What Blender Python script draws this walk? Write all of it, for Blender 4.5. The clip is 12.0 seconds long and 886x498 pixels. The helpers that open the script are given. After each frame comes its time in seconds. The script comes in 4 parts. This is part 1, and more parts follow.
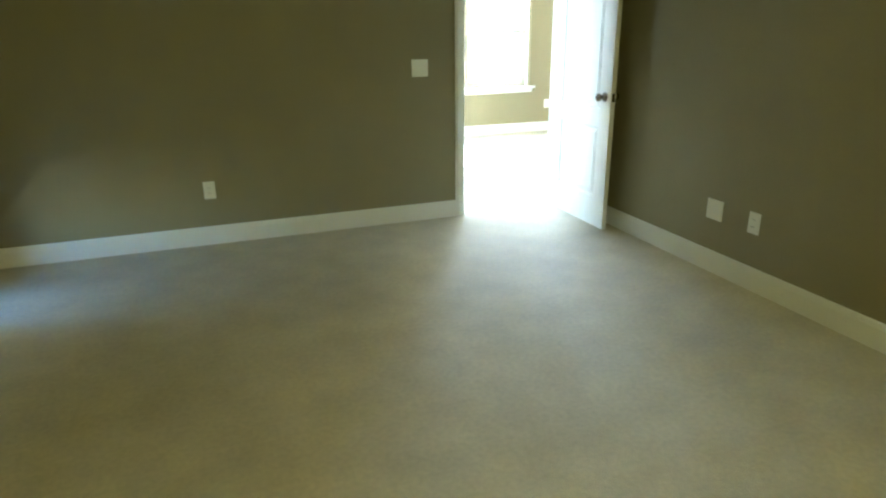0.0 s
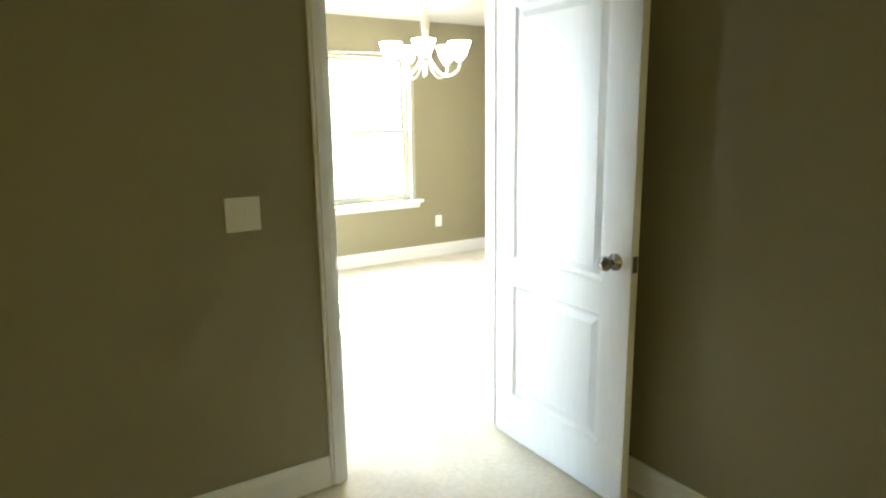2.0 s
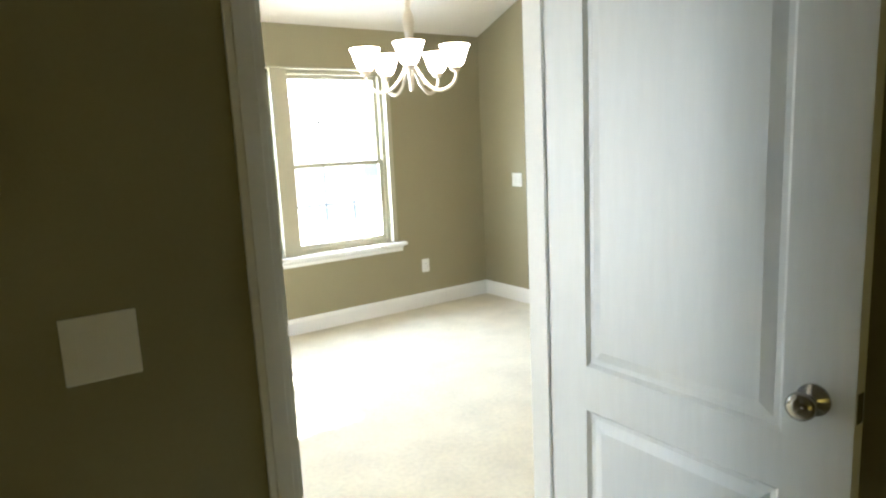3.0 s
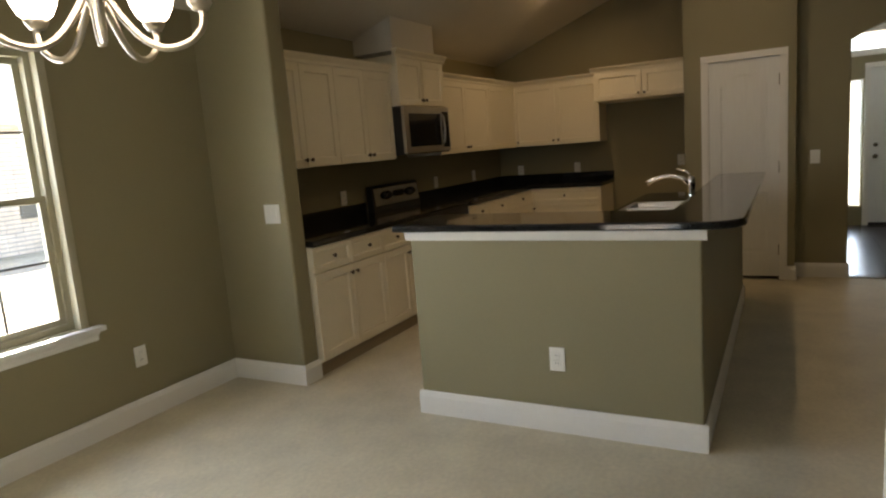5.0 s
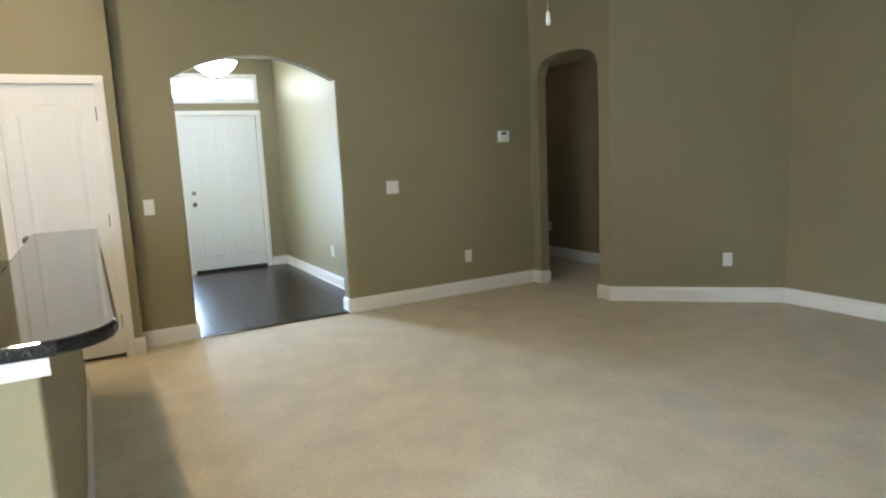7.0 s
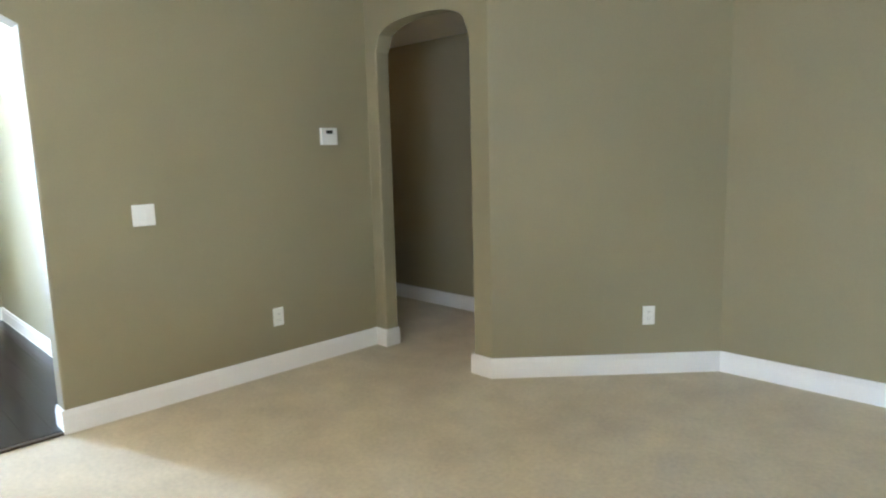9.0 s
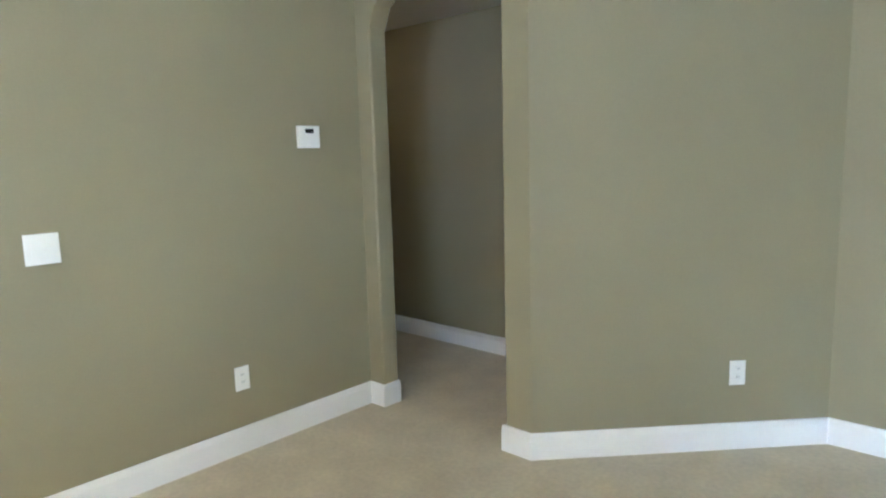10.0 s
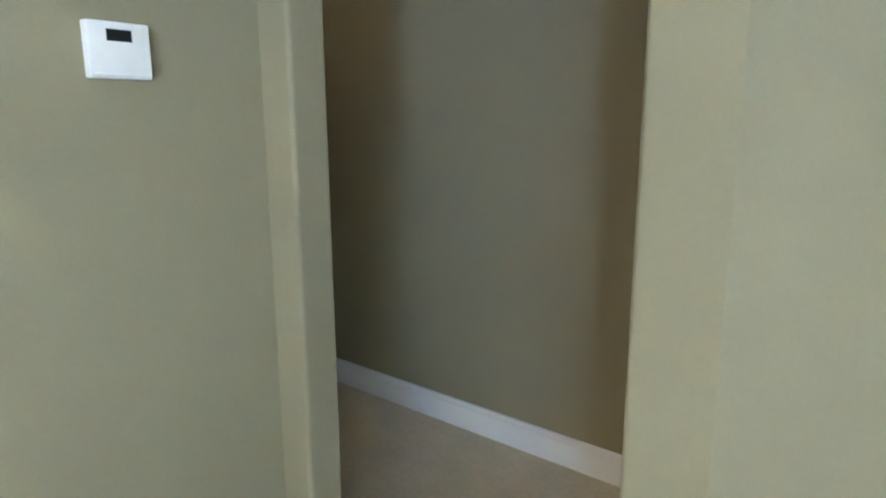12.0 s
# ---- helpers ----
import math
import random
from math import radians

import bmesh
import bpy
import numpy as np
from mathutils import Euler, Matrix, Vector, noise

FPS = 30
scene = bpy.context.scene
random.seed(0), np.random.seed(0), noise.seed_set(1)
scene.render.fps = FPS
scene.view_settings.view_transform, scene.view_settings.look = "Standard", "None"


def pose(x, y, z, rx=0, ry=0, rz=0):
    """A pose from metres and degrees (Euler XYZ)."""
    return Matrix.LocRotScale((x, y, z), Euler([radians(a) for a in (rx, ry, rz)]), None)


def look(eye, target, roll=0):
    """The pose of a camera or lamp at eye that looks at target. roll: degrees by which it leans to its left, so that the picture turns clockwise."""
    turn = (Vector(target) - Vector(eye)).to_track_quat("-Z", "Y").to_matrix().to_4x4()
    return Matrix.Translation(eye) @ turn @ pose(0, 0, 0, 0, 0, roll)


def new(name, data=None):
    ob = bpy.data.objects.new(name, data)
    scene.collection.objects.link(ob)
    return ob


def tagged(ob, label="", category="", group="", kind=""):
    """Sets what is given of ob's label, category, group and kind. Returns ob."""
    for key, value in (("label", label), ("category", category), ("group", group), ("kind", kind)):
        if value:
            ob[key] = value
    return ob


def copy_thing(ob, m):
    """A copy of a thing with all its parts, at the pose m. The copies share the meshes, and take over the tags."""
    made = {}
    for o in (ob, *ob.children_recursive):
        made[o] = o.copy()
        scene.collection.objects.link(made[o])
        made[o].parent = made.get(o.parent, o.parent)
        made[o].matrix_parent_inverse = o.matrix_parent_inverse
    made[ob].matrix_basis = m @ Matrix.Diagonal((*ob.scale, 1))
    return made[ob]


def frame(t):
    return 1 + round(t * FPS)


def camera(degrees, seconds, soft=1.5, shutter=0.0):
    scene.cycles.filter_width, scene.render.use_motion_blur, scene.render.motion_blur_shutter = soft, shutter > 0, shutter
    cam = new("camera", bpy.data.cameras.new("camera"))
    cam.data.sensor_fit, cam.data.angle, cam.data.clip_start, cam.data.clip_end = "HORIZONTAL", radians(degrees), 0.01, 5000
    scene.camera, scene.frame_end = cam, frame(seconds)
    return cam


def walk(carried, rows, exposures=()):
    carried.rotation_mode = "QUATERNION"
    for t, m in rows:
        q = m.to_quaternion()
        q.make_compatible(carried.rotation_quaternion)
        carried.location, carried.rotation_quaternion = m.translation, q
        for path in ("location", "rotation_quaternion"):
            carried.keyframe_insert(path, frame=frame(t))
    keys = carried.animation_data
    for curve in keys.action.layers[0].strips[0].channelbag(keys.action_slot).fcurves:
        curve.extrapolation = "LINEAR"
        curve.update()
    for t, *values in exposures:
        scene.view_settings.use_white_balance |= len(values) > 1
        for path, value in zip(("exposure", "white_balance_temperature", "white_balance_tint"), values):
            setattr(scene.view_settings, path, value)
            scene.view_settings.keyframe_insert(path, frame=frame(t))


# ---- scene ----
cam = camera(69.6, 12.0, 2.2)
PATH = [
    (0, (-1.853, -4.597, 1.448), (-1.205, -2.825, 0.786), -0.7),
    (0.5, (-1.638, -4.028, 1.451), (-0.952, -2.216, 0.957), -1.6),
    (1, (-1.445, -3.426, 1.44), (-0.576, -1.704, 0.913), -2.4),
    (1.5, (-1.219, -2.833, 1.455), (-0.334, -1.101, 0.992), -2.1),
    (2, (-0.944, -2.274, 1.478), (0.109, -0.621, 1.077), -0.8),
    (2.5, (-0.7, -1.755, 1.481), (0.386, -0.111, 1.136), -0.3),
    (2.7, (-0.605, -1.547, 1.49), (0.491, 0.093, 1.164), -1.5),
    (4.3, (0.073, -0.247, 1.457), (1.427, 1.164, 1.035), -2.5),
    (4.5, (0.148, -0.093, 1.456), (1.603, 1.213, 1.034), -0.8),
    (4.7, (0.254, -0.009, 1.446), (1.833, 1.175, 1.118), -1.7),
    (5, (0.391, 0.198, 1.46), (2.125, 1.144, 1.148), -4.5),
    (5.5, (0.641, 0.392, 1.442), (2.554, 0.908, 1.17), -3.2),
    (6, (0.98, 0.476, 1.454), (2.962, 0.44, 1.189), -1.7),
    (6.5, (1.314, 0.496, 1.461), (3.208, -0.082, 1.187), -3.1),
    (7, (1.649, 0.377, 1.437), (3.381, -0.577, 1.139), -2.7),
    (7.5, (2.101, 0.163, 1.399), (3.717, -0.947, 1.004), -2.2),
    (7.7, (2.28, 0.039, 1.413), (3.824, -1.173, 1.031), -2.6),
    (9.3, (3.708, -0.981, 1.443), (5.113, -2.373, 1.145), -1.5),
    (9.5, (3.91, -1.085, 1.437), (5.35, -2.439, 1.128), -0.6),
    (10, (4.321, -1.406, 1.452), (5.671, -2.853, 1.166), -1.6),
    (10.5, (4.757, -1.711, 1.441), (6.125, -3.139, 1.137), 0.2),
    (11, (5.153, -2.011, 1.444), (6.387, -3.548, 1.105), -2.4),
    (11.5, (5.491, -2.398, 1.457), (6.691, -3.953, 1.079), 1.4),
    (12, (5.734, -2.775, 1.431), (6.976, -4.291, 1.033), -0.2),
]
EXPOSURES = [(0, 5.4, 5200, 1), (1.5, 5.35, 5700, 8), (2.5, 4.5, 5900, 10), (2.8, 4.3, 5900, 10), (4.3, 2.1, 6500, 15), (4.5, 2.1, 6500, 15), (5.0, 2.35, 6900, 15),
             (5.5, 3.05, 6350, 11), (6.0, 3.75, 5850, 10), (6.5, 4.2, 5750, 10), (7.5, 4.6, 5600, 11), (9.5, 5.45, 5200, 12), (10.0, 5.6, 4950, 11), (10.5, 5.7, 4800, 11), (12, 6.0, 4700, 10)]
walk(cam, [(t, look(eye, target, roll)) for t, eye, target, roll in PATH], EXPOSURES)

# ---- world, sun, daylight at the windows, added fill lamps ----
SUN_FROM = Vector((0.63, 0.94, 1.0))
world = bpy.data.worlds.new("sky")
scene.world = world
world.use_nodes = True
wn = world.node_tree.nodes
sky = wn.new("ShaderNodeTexSky")
sky.sky_type, sky.sun_disc = "NISHITA", False
sky.sun_elevation, sky.sun_rotation = radians(41.5), radians(33.8)
wn["Background"].inputs["Strength"].default_value = 0.15
world.node_tree.links.new(sky.outputs[0], wn["Background"].inputs["Color"])

sun = new("sun", bpy.data.lights.new("sun", "SUN"))
sun.data.energy, sun.data.angle, sun.data.color = 5.0, radians(0.5), (1.0, 0.95, 0.86)
sun.matrix_world = look(SUN_FROM, (0, 0, 0))


def skylight(name, at, toward, width, height, watts, color=(0.80, 0.90, 1.0)):
    lamp = new(name, bpy.data.lights.new(name, "AREA"))
    lamp.data.shape, lamp.data.size, lamp.data.size_y = "RECTANGLE", width, height
    lamp.data.energy, lamp.data.color = watts, color
    lamp.matrix_world = look(at, Vector(at) + Vector(toward))
    return lamp


skylight("daylight_nook", (0.97, 3.80, 1.42), (0.12, -1, -0.05), 0.85, 1.5, 2.0, (0.76, 0.88, 1.0))
skylight("daylight_nook", (2.00, 3.80, 1.42), (0.0, -1, -0.05), 0.70, 1.5, 6.2, (0.76, 0.88, 1.0))
# Small blue lamp added for a bluish glow by the west wall.
skylight("daylight_bedroom", (-3.44, -0.9, 0.32), (1, 0.2, -0.2), 0.35, 0.35, 0.003, (0.62, 0.80, 1.0))
# Yellow fill lamp, added out of view to brighten the bedroom walls.
skylight("daylight_bedroom_blind", (-1.3, -5.70, 1.35), (0, 1, -0.1), 1.4, 1.3, 0.65, (1.0, 0.80, 0.16))
# Fill lamp added from the west to light the island and wall end.
skylight("daylight_nook_west", (-1.62, 1.7, 1.1), (1, 0.05, -0.12), 0.95, 1.9, 3.0, (0.64, 0.82, 1.0))
skylight("daylight_transom", (10.55, -1.07, 2.39), (-1, 0, -0.5), 1.25, 0.28, 0.5, (0.70, 0.85, 1.0))
skylight("daylight_sidelight", (10.55, -0.53, 1.09), (-1, 0, -0.1), 0.24, 1.6, 5.0, (0.66, 0.83, 1.0))


# ---- materials ----
def material(name, color, rough=0.5, metal=0.0, tone=0.06, tone_scale=3.0, grain=0.04, grain_scale=60.0,
             bump=0.0, bump_scale=200.0, per_piece=0.0, coat=0.0, stretch=(1, 1, 1), spec=0.5):
    """Principled surface with slow blotches, fine grain and a fine relief, all in metres."""
    m = bpy.data.materials.new(name)
    m.use_nodes = True
    nt = m.node_tree
    b = nt.nodes["Principled BSDF"]
    b.inputs["Roughness"].default_value, b.inputs["Metallic"].default_value = rough, metal
    b.inputs["Coat Weight"].default_value = coat
    b.inputs["Specular IOR Level"].default_value = spec
    geo = nt.nodes.new("ShaderNodeNewGeometry")
    mp = nt.nodes.new("ShaderNodeMapping")
    mp.inputs["Scale"].default_value = stretch
    nt.links.new(geo.outputs["Position"], mp.inputs["Vector"])
    value = None
    for scale, amount in ((tone_scale, tone), (grain_scale, grain)):
        n = nt.nodes.new("ShaderNodeTexNoise")
        n.inputs["Scale"].default_value, n.inputs["Detail"].default_value = scale, 4
        nt.links.new(mp.outputs[0], n.inputs["Vector"])
        r = nt.nodes.new("ShaderNodeMapRange")
        r.inputs["From Min"].default_value, r.inputs["From Max"].default_value = 0.3, 0.7
        r.inputs["To Min"].default_value, r.inputs["To Max"].default_value = 1 - amount, 1 + amount
        nt.links.new(n.outputs["Fac"], r.inputs["Value"])
        if value is None:
            value = r.outputs[0]
        else:
            mul = nt.nodes.new("ShaderNodeMath")
            mul.operation = "MULTIPLY"
            nt.links.new(value, mul.inputs[0]), nt.links.new(r.outputs[0], mul.inputs[1])
            value = mul.outputs[0]
    if per_piece:
        info = nt.nodes.new("ShaderNodeObjectInfo")
        r = nt.nodes.new("ShaderNodeMapRange")
        r.inputs["To Min"].default_value, r.inputs["To Max"].default_value = 1 - per_piece, 1 + per_piece
        nt.links.new(info.outputs["Random"], r.inputs["Value"])
        mul = nt.nodes.new("ShaderNodeMath")
        mul.operation = "MULTIPLY"
        nt.links.new(value, mul.inputs[0]), nt.links.new(r.outputs[0], mul.inputs[1])
        value = mul.outputs[0]
    mix = nt.nodes.new("ShaderNodeVectorMath")
    mix.operation = "SCALE"
    mix.inputs[0].default_value = color
    nt.links.new(value, mix.inputs["Scale"])
    nt.links.new(mix.outputs[0], b.inputs["Base Color"])
    if bump:
        n = nt.nodes.new("ShaderNodeTexNoise")
        n.inputs["Scale"].default_value, n.inputs["Detail"].default_value = bump_scale, 3
        nt.links.new(mp.outputs[0], n.inputs["Vector"])
        bp = nt.nodes.new("ShaderNodeBump")
        bp.inputs["Strength"].default_value, bp.inputs["Distance"].default_value = bump, 0.004
        nt.links.new(n.outputs["Fac"], bp.inputs["Height"])
        nt.links.new(bp.outputs[0], b.inputs["Normal"])
    return m


def glowing(name, color, strength):
    m = material(name, color, 0.4)
    b = m.node_tree.nodes["Principled BSDF"]
    b.inputs["Emission Color"].default_value = (*color, 1)
    b.inputs["Emission Strength"].default_value = strength
    return m


def glass_material():
    m = bpy.data.materials.new("window_glass")
    m.use_nodes = True
    nt = m.node_tree
    out = nt.nodes["Material Output"]
    clear, gloss, mix = nt.nodes.new("ShaderNodeBsdfTransparent"), nt.nodes.new("ShaderNodeBsdfGlossy"), nt.nodes.new("ShaderNodeMixShader")
    gloss.inputs["Roughness"].default_value = 0.01
    mix.inputs[0].default_value = 0.05
    nt.links.new(clear.outputs[0], mix.inputs[1]), nt.links.new(gloss.outputs[0], mix.inputs[2])
    nt.links.new(mix.outputs[0], out.inputs["Surface"])
    return m


WALL = material("olive_tan_wall_paint", (0.280, 0.248, 0.146), 0.52, tone=0.03, tone_scale=1.2, grain=0.02, grain_scale=90, bump=0.10, bump_scale=140, spec=0.35)
CEIL = material("white_ceiling_paint", (0.66, 0.62, 0.54), 0.85, tone=0.02, grain=0.03, bump=0.25, bump_scale=90)
TRIM = material("white_gloss_trim_paint", (0.80, 0.79, 0.75), 0.32, tone=0.02, grain=0.015, bump=0.03, bump_scale=60)
DOORP = material("white_door_paint", (0.78, 0.79, 0.77), 0.38, tone=0.02, grain=0.02, bump=0.06, bump_scale=220, stretch=(1, 1, 0.12))
CARPET = material("beige_carpet", (0.585, 0.53, 0.39), 0.85, tone=0.09, tone_scale=4, grain=0.07, grain_scale=42, bump=0.5, bump_scale=140, spec=0.22)
CARPET.node_tree.nodes["Principled BSDF"].inputs["Sheen Weight"].default_value = 0.25
CARPET.node_tree.nodes["Principled BSDF"].inputs["Sheen Roughness"].default_value = 0.45
CAB = material("cream_cabinet_paint", (0.80, 0.73, 0.57), 0.42, tone=0.02, tone_scale=2, grain=0.02, bump=0.03, bump_scale=80)
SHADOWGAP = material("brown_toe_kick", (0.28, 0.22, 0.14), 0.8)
GRANITE = material("black_granite", (0.012, 0.012, 0.013), 0.06, tone=0.3, tone_scale=30, grain=0.8, grain_scale=260)
STEEL = material("brushed_steel", (0.50, 0.49, 0.47), 0.32, 1.0, grain=0.08, grain_scale=40, stretch=(1, 1, 30))
CHROME = material("polished_chrome", (0.82, 0.82, 0.83), 0.08, 1.0, tone=0.01, grain=0.01)
NICKEL = material("satin_nickel", (0.34, 0.32, 0.29), 0.22, 1.0, tone=0.03, grain=0.03)
BRONZE = material("dark_bronze", (0.10, 0.075, 0.05), 0.35, 1.0)
BLACK = material("black_appliance_glass", (0.008, 0.008, 0.009), 0.10, tone=0.05, grain=0.05, spec=0.3)
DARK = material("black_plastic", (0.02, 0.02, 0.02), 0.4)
PLATE = material("white_plastic_plate", (0.80, 0.79, 0.74), 0.35, tone=0.01, grain=0.01)
WOOD = material("dark_stained_floorboard", (0.014, 0.009, 0.008), 0.26, tone=0.25, tone_scale=4, grain=0.35, grain_scale=45, bump=0.03, bump_scale=60, per_piece=0.25, stretch=(0.08, 1, 1), spec=0.23)
GLASS = glass_material()
SHADE = glowing("lit_frosted_glass", (1.0, 0.90, 0.74), 2.5)
BOWL = glowing("lit_alabaster_glass", (0.93, 0.96, 1.0), 2.0)
LAMPFACE = glowing("lit_downlight_lens", (1.0, 0.93, 0.80), 3.0)
LCD = material("dark_display", (0.02, 0.022, 0.018), 0.2)
VINYL = material("white_vinyl_window_frame", (0.78, 0.78, 0.75), 0.4, tone=0.02, grain=0.02)
# Backlit shade of the nook frames and grilles is put into these colours.
BACKLIT = material("backlit_toned_frame", (0.40, 0.37, 0.26), 0.4, tone=0.04, grain=0.02)
GRILLE = material("dark_window_grille", (0.16, 0.155, 0.13), 0.5)
# Glare is put into the outdoor colours: brick, panes, roof, lawn and bark paled.
SIDING = material("glare_paled_brick", (0.90, 0.78, 0.64), 0.8, tone=0.15, tone_scale=2.5, grain=0.10, grain_scale=20)
MORTAR = material("grey_mortar", (0.34, 0.32, 0.30), 0.9)
PANEGREY = material("glare_paled_glass", (0.30, 0.36, 0.40), 0.15)
ROOFM = material("glare_paled_shingle", (0.60, 0.59, 0.57), 0.9, tone=0.1, grain=0.25)
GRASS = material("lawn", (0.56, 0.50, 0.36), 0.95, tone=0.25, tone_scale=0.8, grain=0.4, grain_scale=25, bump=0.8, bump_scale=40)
BARK = material("glare_paled_bark", (0.60, 0.58, 0.55), 0.9, tone=0.2, grain=0.3, grain_scale=30, bump=0.8, bump_scale=30, stretch=(1, 1, 0.3))
LEAF = material("green_leaves", (0.09, 0.14, 0.035), 0.6, tone=0.3, tone_scale=2)
AMBER = material("amber_blind_slat", (0.62, 0.44, 0.12), 0.5)
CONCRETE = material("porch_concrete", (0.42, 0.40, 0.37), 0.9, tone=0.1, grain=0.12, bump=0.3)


# ---- mesh tools ----
def box(bm, x0, x1, y0, y1, z0, z1, bevel=0.0):
    vs = [bm.verts.new((x, y, z)) for x in (x0, x1) for y in (y0, y1) for z in (z0, z1)]
    fs = [bm.faces.new([vs[i] for i in f]) for f in ((0, 1, 3, 2), (4, 6, 7, 5), (0, 4, 5, 1), (2, 3, 7, 6), (0, 2, 6, 4), (1, 5, 7, 3))]
    if bevel:
        es = list({e for f in fs for e in f.edges})
        bmesh.ops.bevel(bm, geom=es, offset=bevel, segments=2, profile=0.6, affect="EDGES")
    return vs


def prism(bm, outline, d0, d1, axis="z"):
    """A closed outline of 2D points, pushed from d0 to d1 along an axis."""
    put = {"x": lambda a, b, d: (d, a, b), "y": lambda a, b, d: (a, d, b), "z": lambda a, b, d: (a, b, d)}[axis]
    lo, hi = [[bm.verts.new(put(a, b, d)) for a, b in outline] for d in (d0, d1)]
    bm.faces.new(lo), bm.faces.new(hi)
    for i in range(len(outline)):
        j = (i + 1) % len(outline)
        bm.faces.new((lo[i], lo[j], hi[j], hi[i]))


def tube(bm, pts, radius, sides=10, radii=None):
    pts = [Vector(p) for p in pts]
    rings = []
    side = None
    for i, p in enumerate(pts):
        t = (pts[min(i + 1, len(pts) - 1)] - pts[max(i - 1, 0)]).normalized()
        if side is None:
            side = t.orthogonal().normalized()
        side = (side - t * side.dot(t)).normalized()
        up = t.cross(side)
        r = radii[i] if radii else radius
        rings.append([bm.verts.new(p + (side * math.cos(a) + up * math.sin(a)) * r) for a in (2 * math.pi * k / sides for k in range(sides))])
    for a, b in zip(rings, rings[1:]):
        for k in range(sides):
            bm.faces.new((a[k], a[(k + 1) % sides], b[(k + 1) % sides], b[k]))
    bm.faces.new(rings[0]), bm.faces.new(rings[-1])


def lathe(bm, profile, at=(0, 0, 0), sides=20, axis="z", close=True):
    """A profile of (radius, height) pairs turned round an axis through at."""
    rings = []
    for r, h in profile:
        ring = []
        for k in range(sides):
            a = 2 * math.pi * k / sides
            c, s = r * math.cos(a), r * math.sin(a)
            v = {"z": (c, s, h), "x": (h, c, s), "y": (c, h, s)}[axis]
            ring.append(bm.verts.new(Vector(at) + Vector(v)))
        rings.append(ring)
    for a, b in zip(rings, rings[1:]):
        for k in range(sides):
            bm.faces.new((a[k], a[(k + 1) % sides], b[(k + 1) % sides], b[k]))
    if close:
        bm.faces.new(rings[0]), bm.faces.new(rings[-1])


def part(name, bm, mat, parent=None, label="", smooth=False):
    bmesh.ops.recalc_face_normals(bm, faces=bm.faces)
    me = bpy.data.meshes.new(name)
    bm.to_mesh(me)
    bm.free()
    me.materials.append(mat)
    if smooth:
        me.polygons.foreach_set("use_smooth", [True] * len(me.polygons))
    ob = new(name, me)
    if parent is not None:
        ob.parent = parent
    if label:
        ob["label"] = label
    return ob


def boxed(name, dims, mat, parent=None, label="", bevel=0.0):
    bm = bmesh.new()
    box(bm, *dims, bevel=bevel)
    return part(name, bm, mat, parent, label)


def thing(name, label, category, group="", kind="", at=None):
    ob = new(name)
    ob.empty_display_size = 0.1
    if at is not None:
        ob.matrix_world = at
    return tagged(ob, label, category, group, kind)


def structure(ob, label, category):
    return tagged(ob, label, category, kind="structure")


def wall(name, axis, a0, a1, d0, d1, z1, openings=(), label="olive-tan painted plaster wall", z0=0.0):
    """A wall that runs along an axis from a0 to a1, thick from d0 to d1, with openings (a, a, z, z) cut through it."""
    bm = bmesh.new()
    cuts = sorted({a0, a1, *[o[0] for o in openings], *[o[1] for o in openings]})
    for p, q in zip(cuts, cuts[1:]):
        spans, low = [], z0
        for o in sorted([o for o in openings if o[0] <= p + 1e-6 and o[1] >= q - 1e-6], key=lambda o: o[2]):
            if o[2] > low:
                spans.append((low, o[2]))
            low = o[3]
        if low < z1:
            spans.append((low, z1))
        for lo, hi in spans:
            if axis == "x":
                box(bm, p, q, d0, d1, lo, hi)
            else:
                box(bm, d0, d1, p, q, lo, hi)
    bmesh.ops.remove_doubles(bm, verts=bm.verts, dist=1e-5)
    return structure(part(name, bm, WALL), label, "wall")


def arch_header(bm, axis, a0, a1, d0, d1, spring, rise, top, power=2.0, steps=20):
    """The wall above an arched opening."""
    mid, half = (a0 + a1) / 2, (a1 - a0) / 2
    for i in range(steps):
        u0, u1 = -1 + 2 * i / steps, -1 + 2 * (i + 1) / steps
        h0, h1 = [spring + rise * (1 - abs(u) ** power) ** (1 / power if power > 2 else 1.0) for u in (u0, u1)]
        prism(bm, [(mid + half * u0, h0), (mid + half * u1, h1), (mid + half * u1, top), (mid + half * u0, top)], d0, d1, "y" if axis == "x" else "x")
    bmesh.ops.remove_doubles(bm, verts=bm.verts, dist=1e-5)


def round_corners(bm, spots, radius=0.018):
    """Rounds the upright edges of a wall that stand at the given (x, y) spots."""
    es = [e for e in bm.edges if abs(e.verts[0].co.z - e.verts[1].co.z) > 0.5 and any((e.verts[0].co.xy - Vector(p)).length < 1e-3 and (e.verts[1].co.xy - Vector(p)).length < 1e-3 for p in spots)]
    bmesh.ops.bevel(bm, geom=es, offset=radius, segments=5, profile=0.5, affect="EDGES")


BB_H, BB_T = 0.133, 0.016


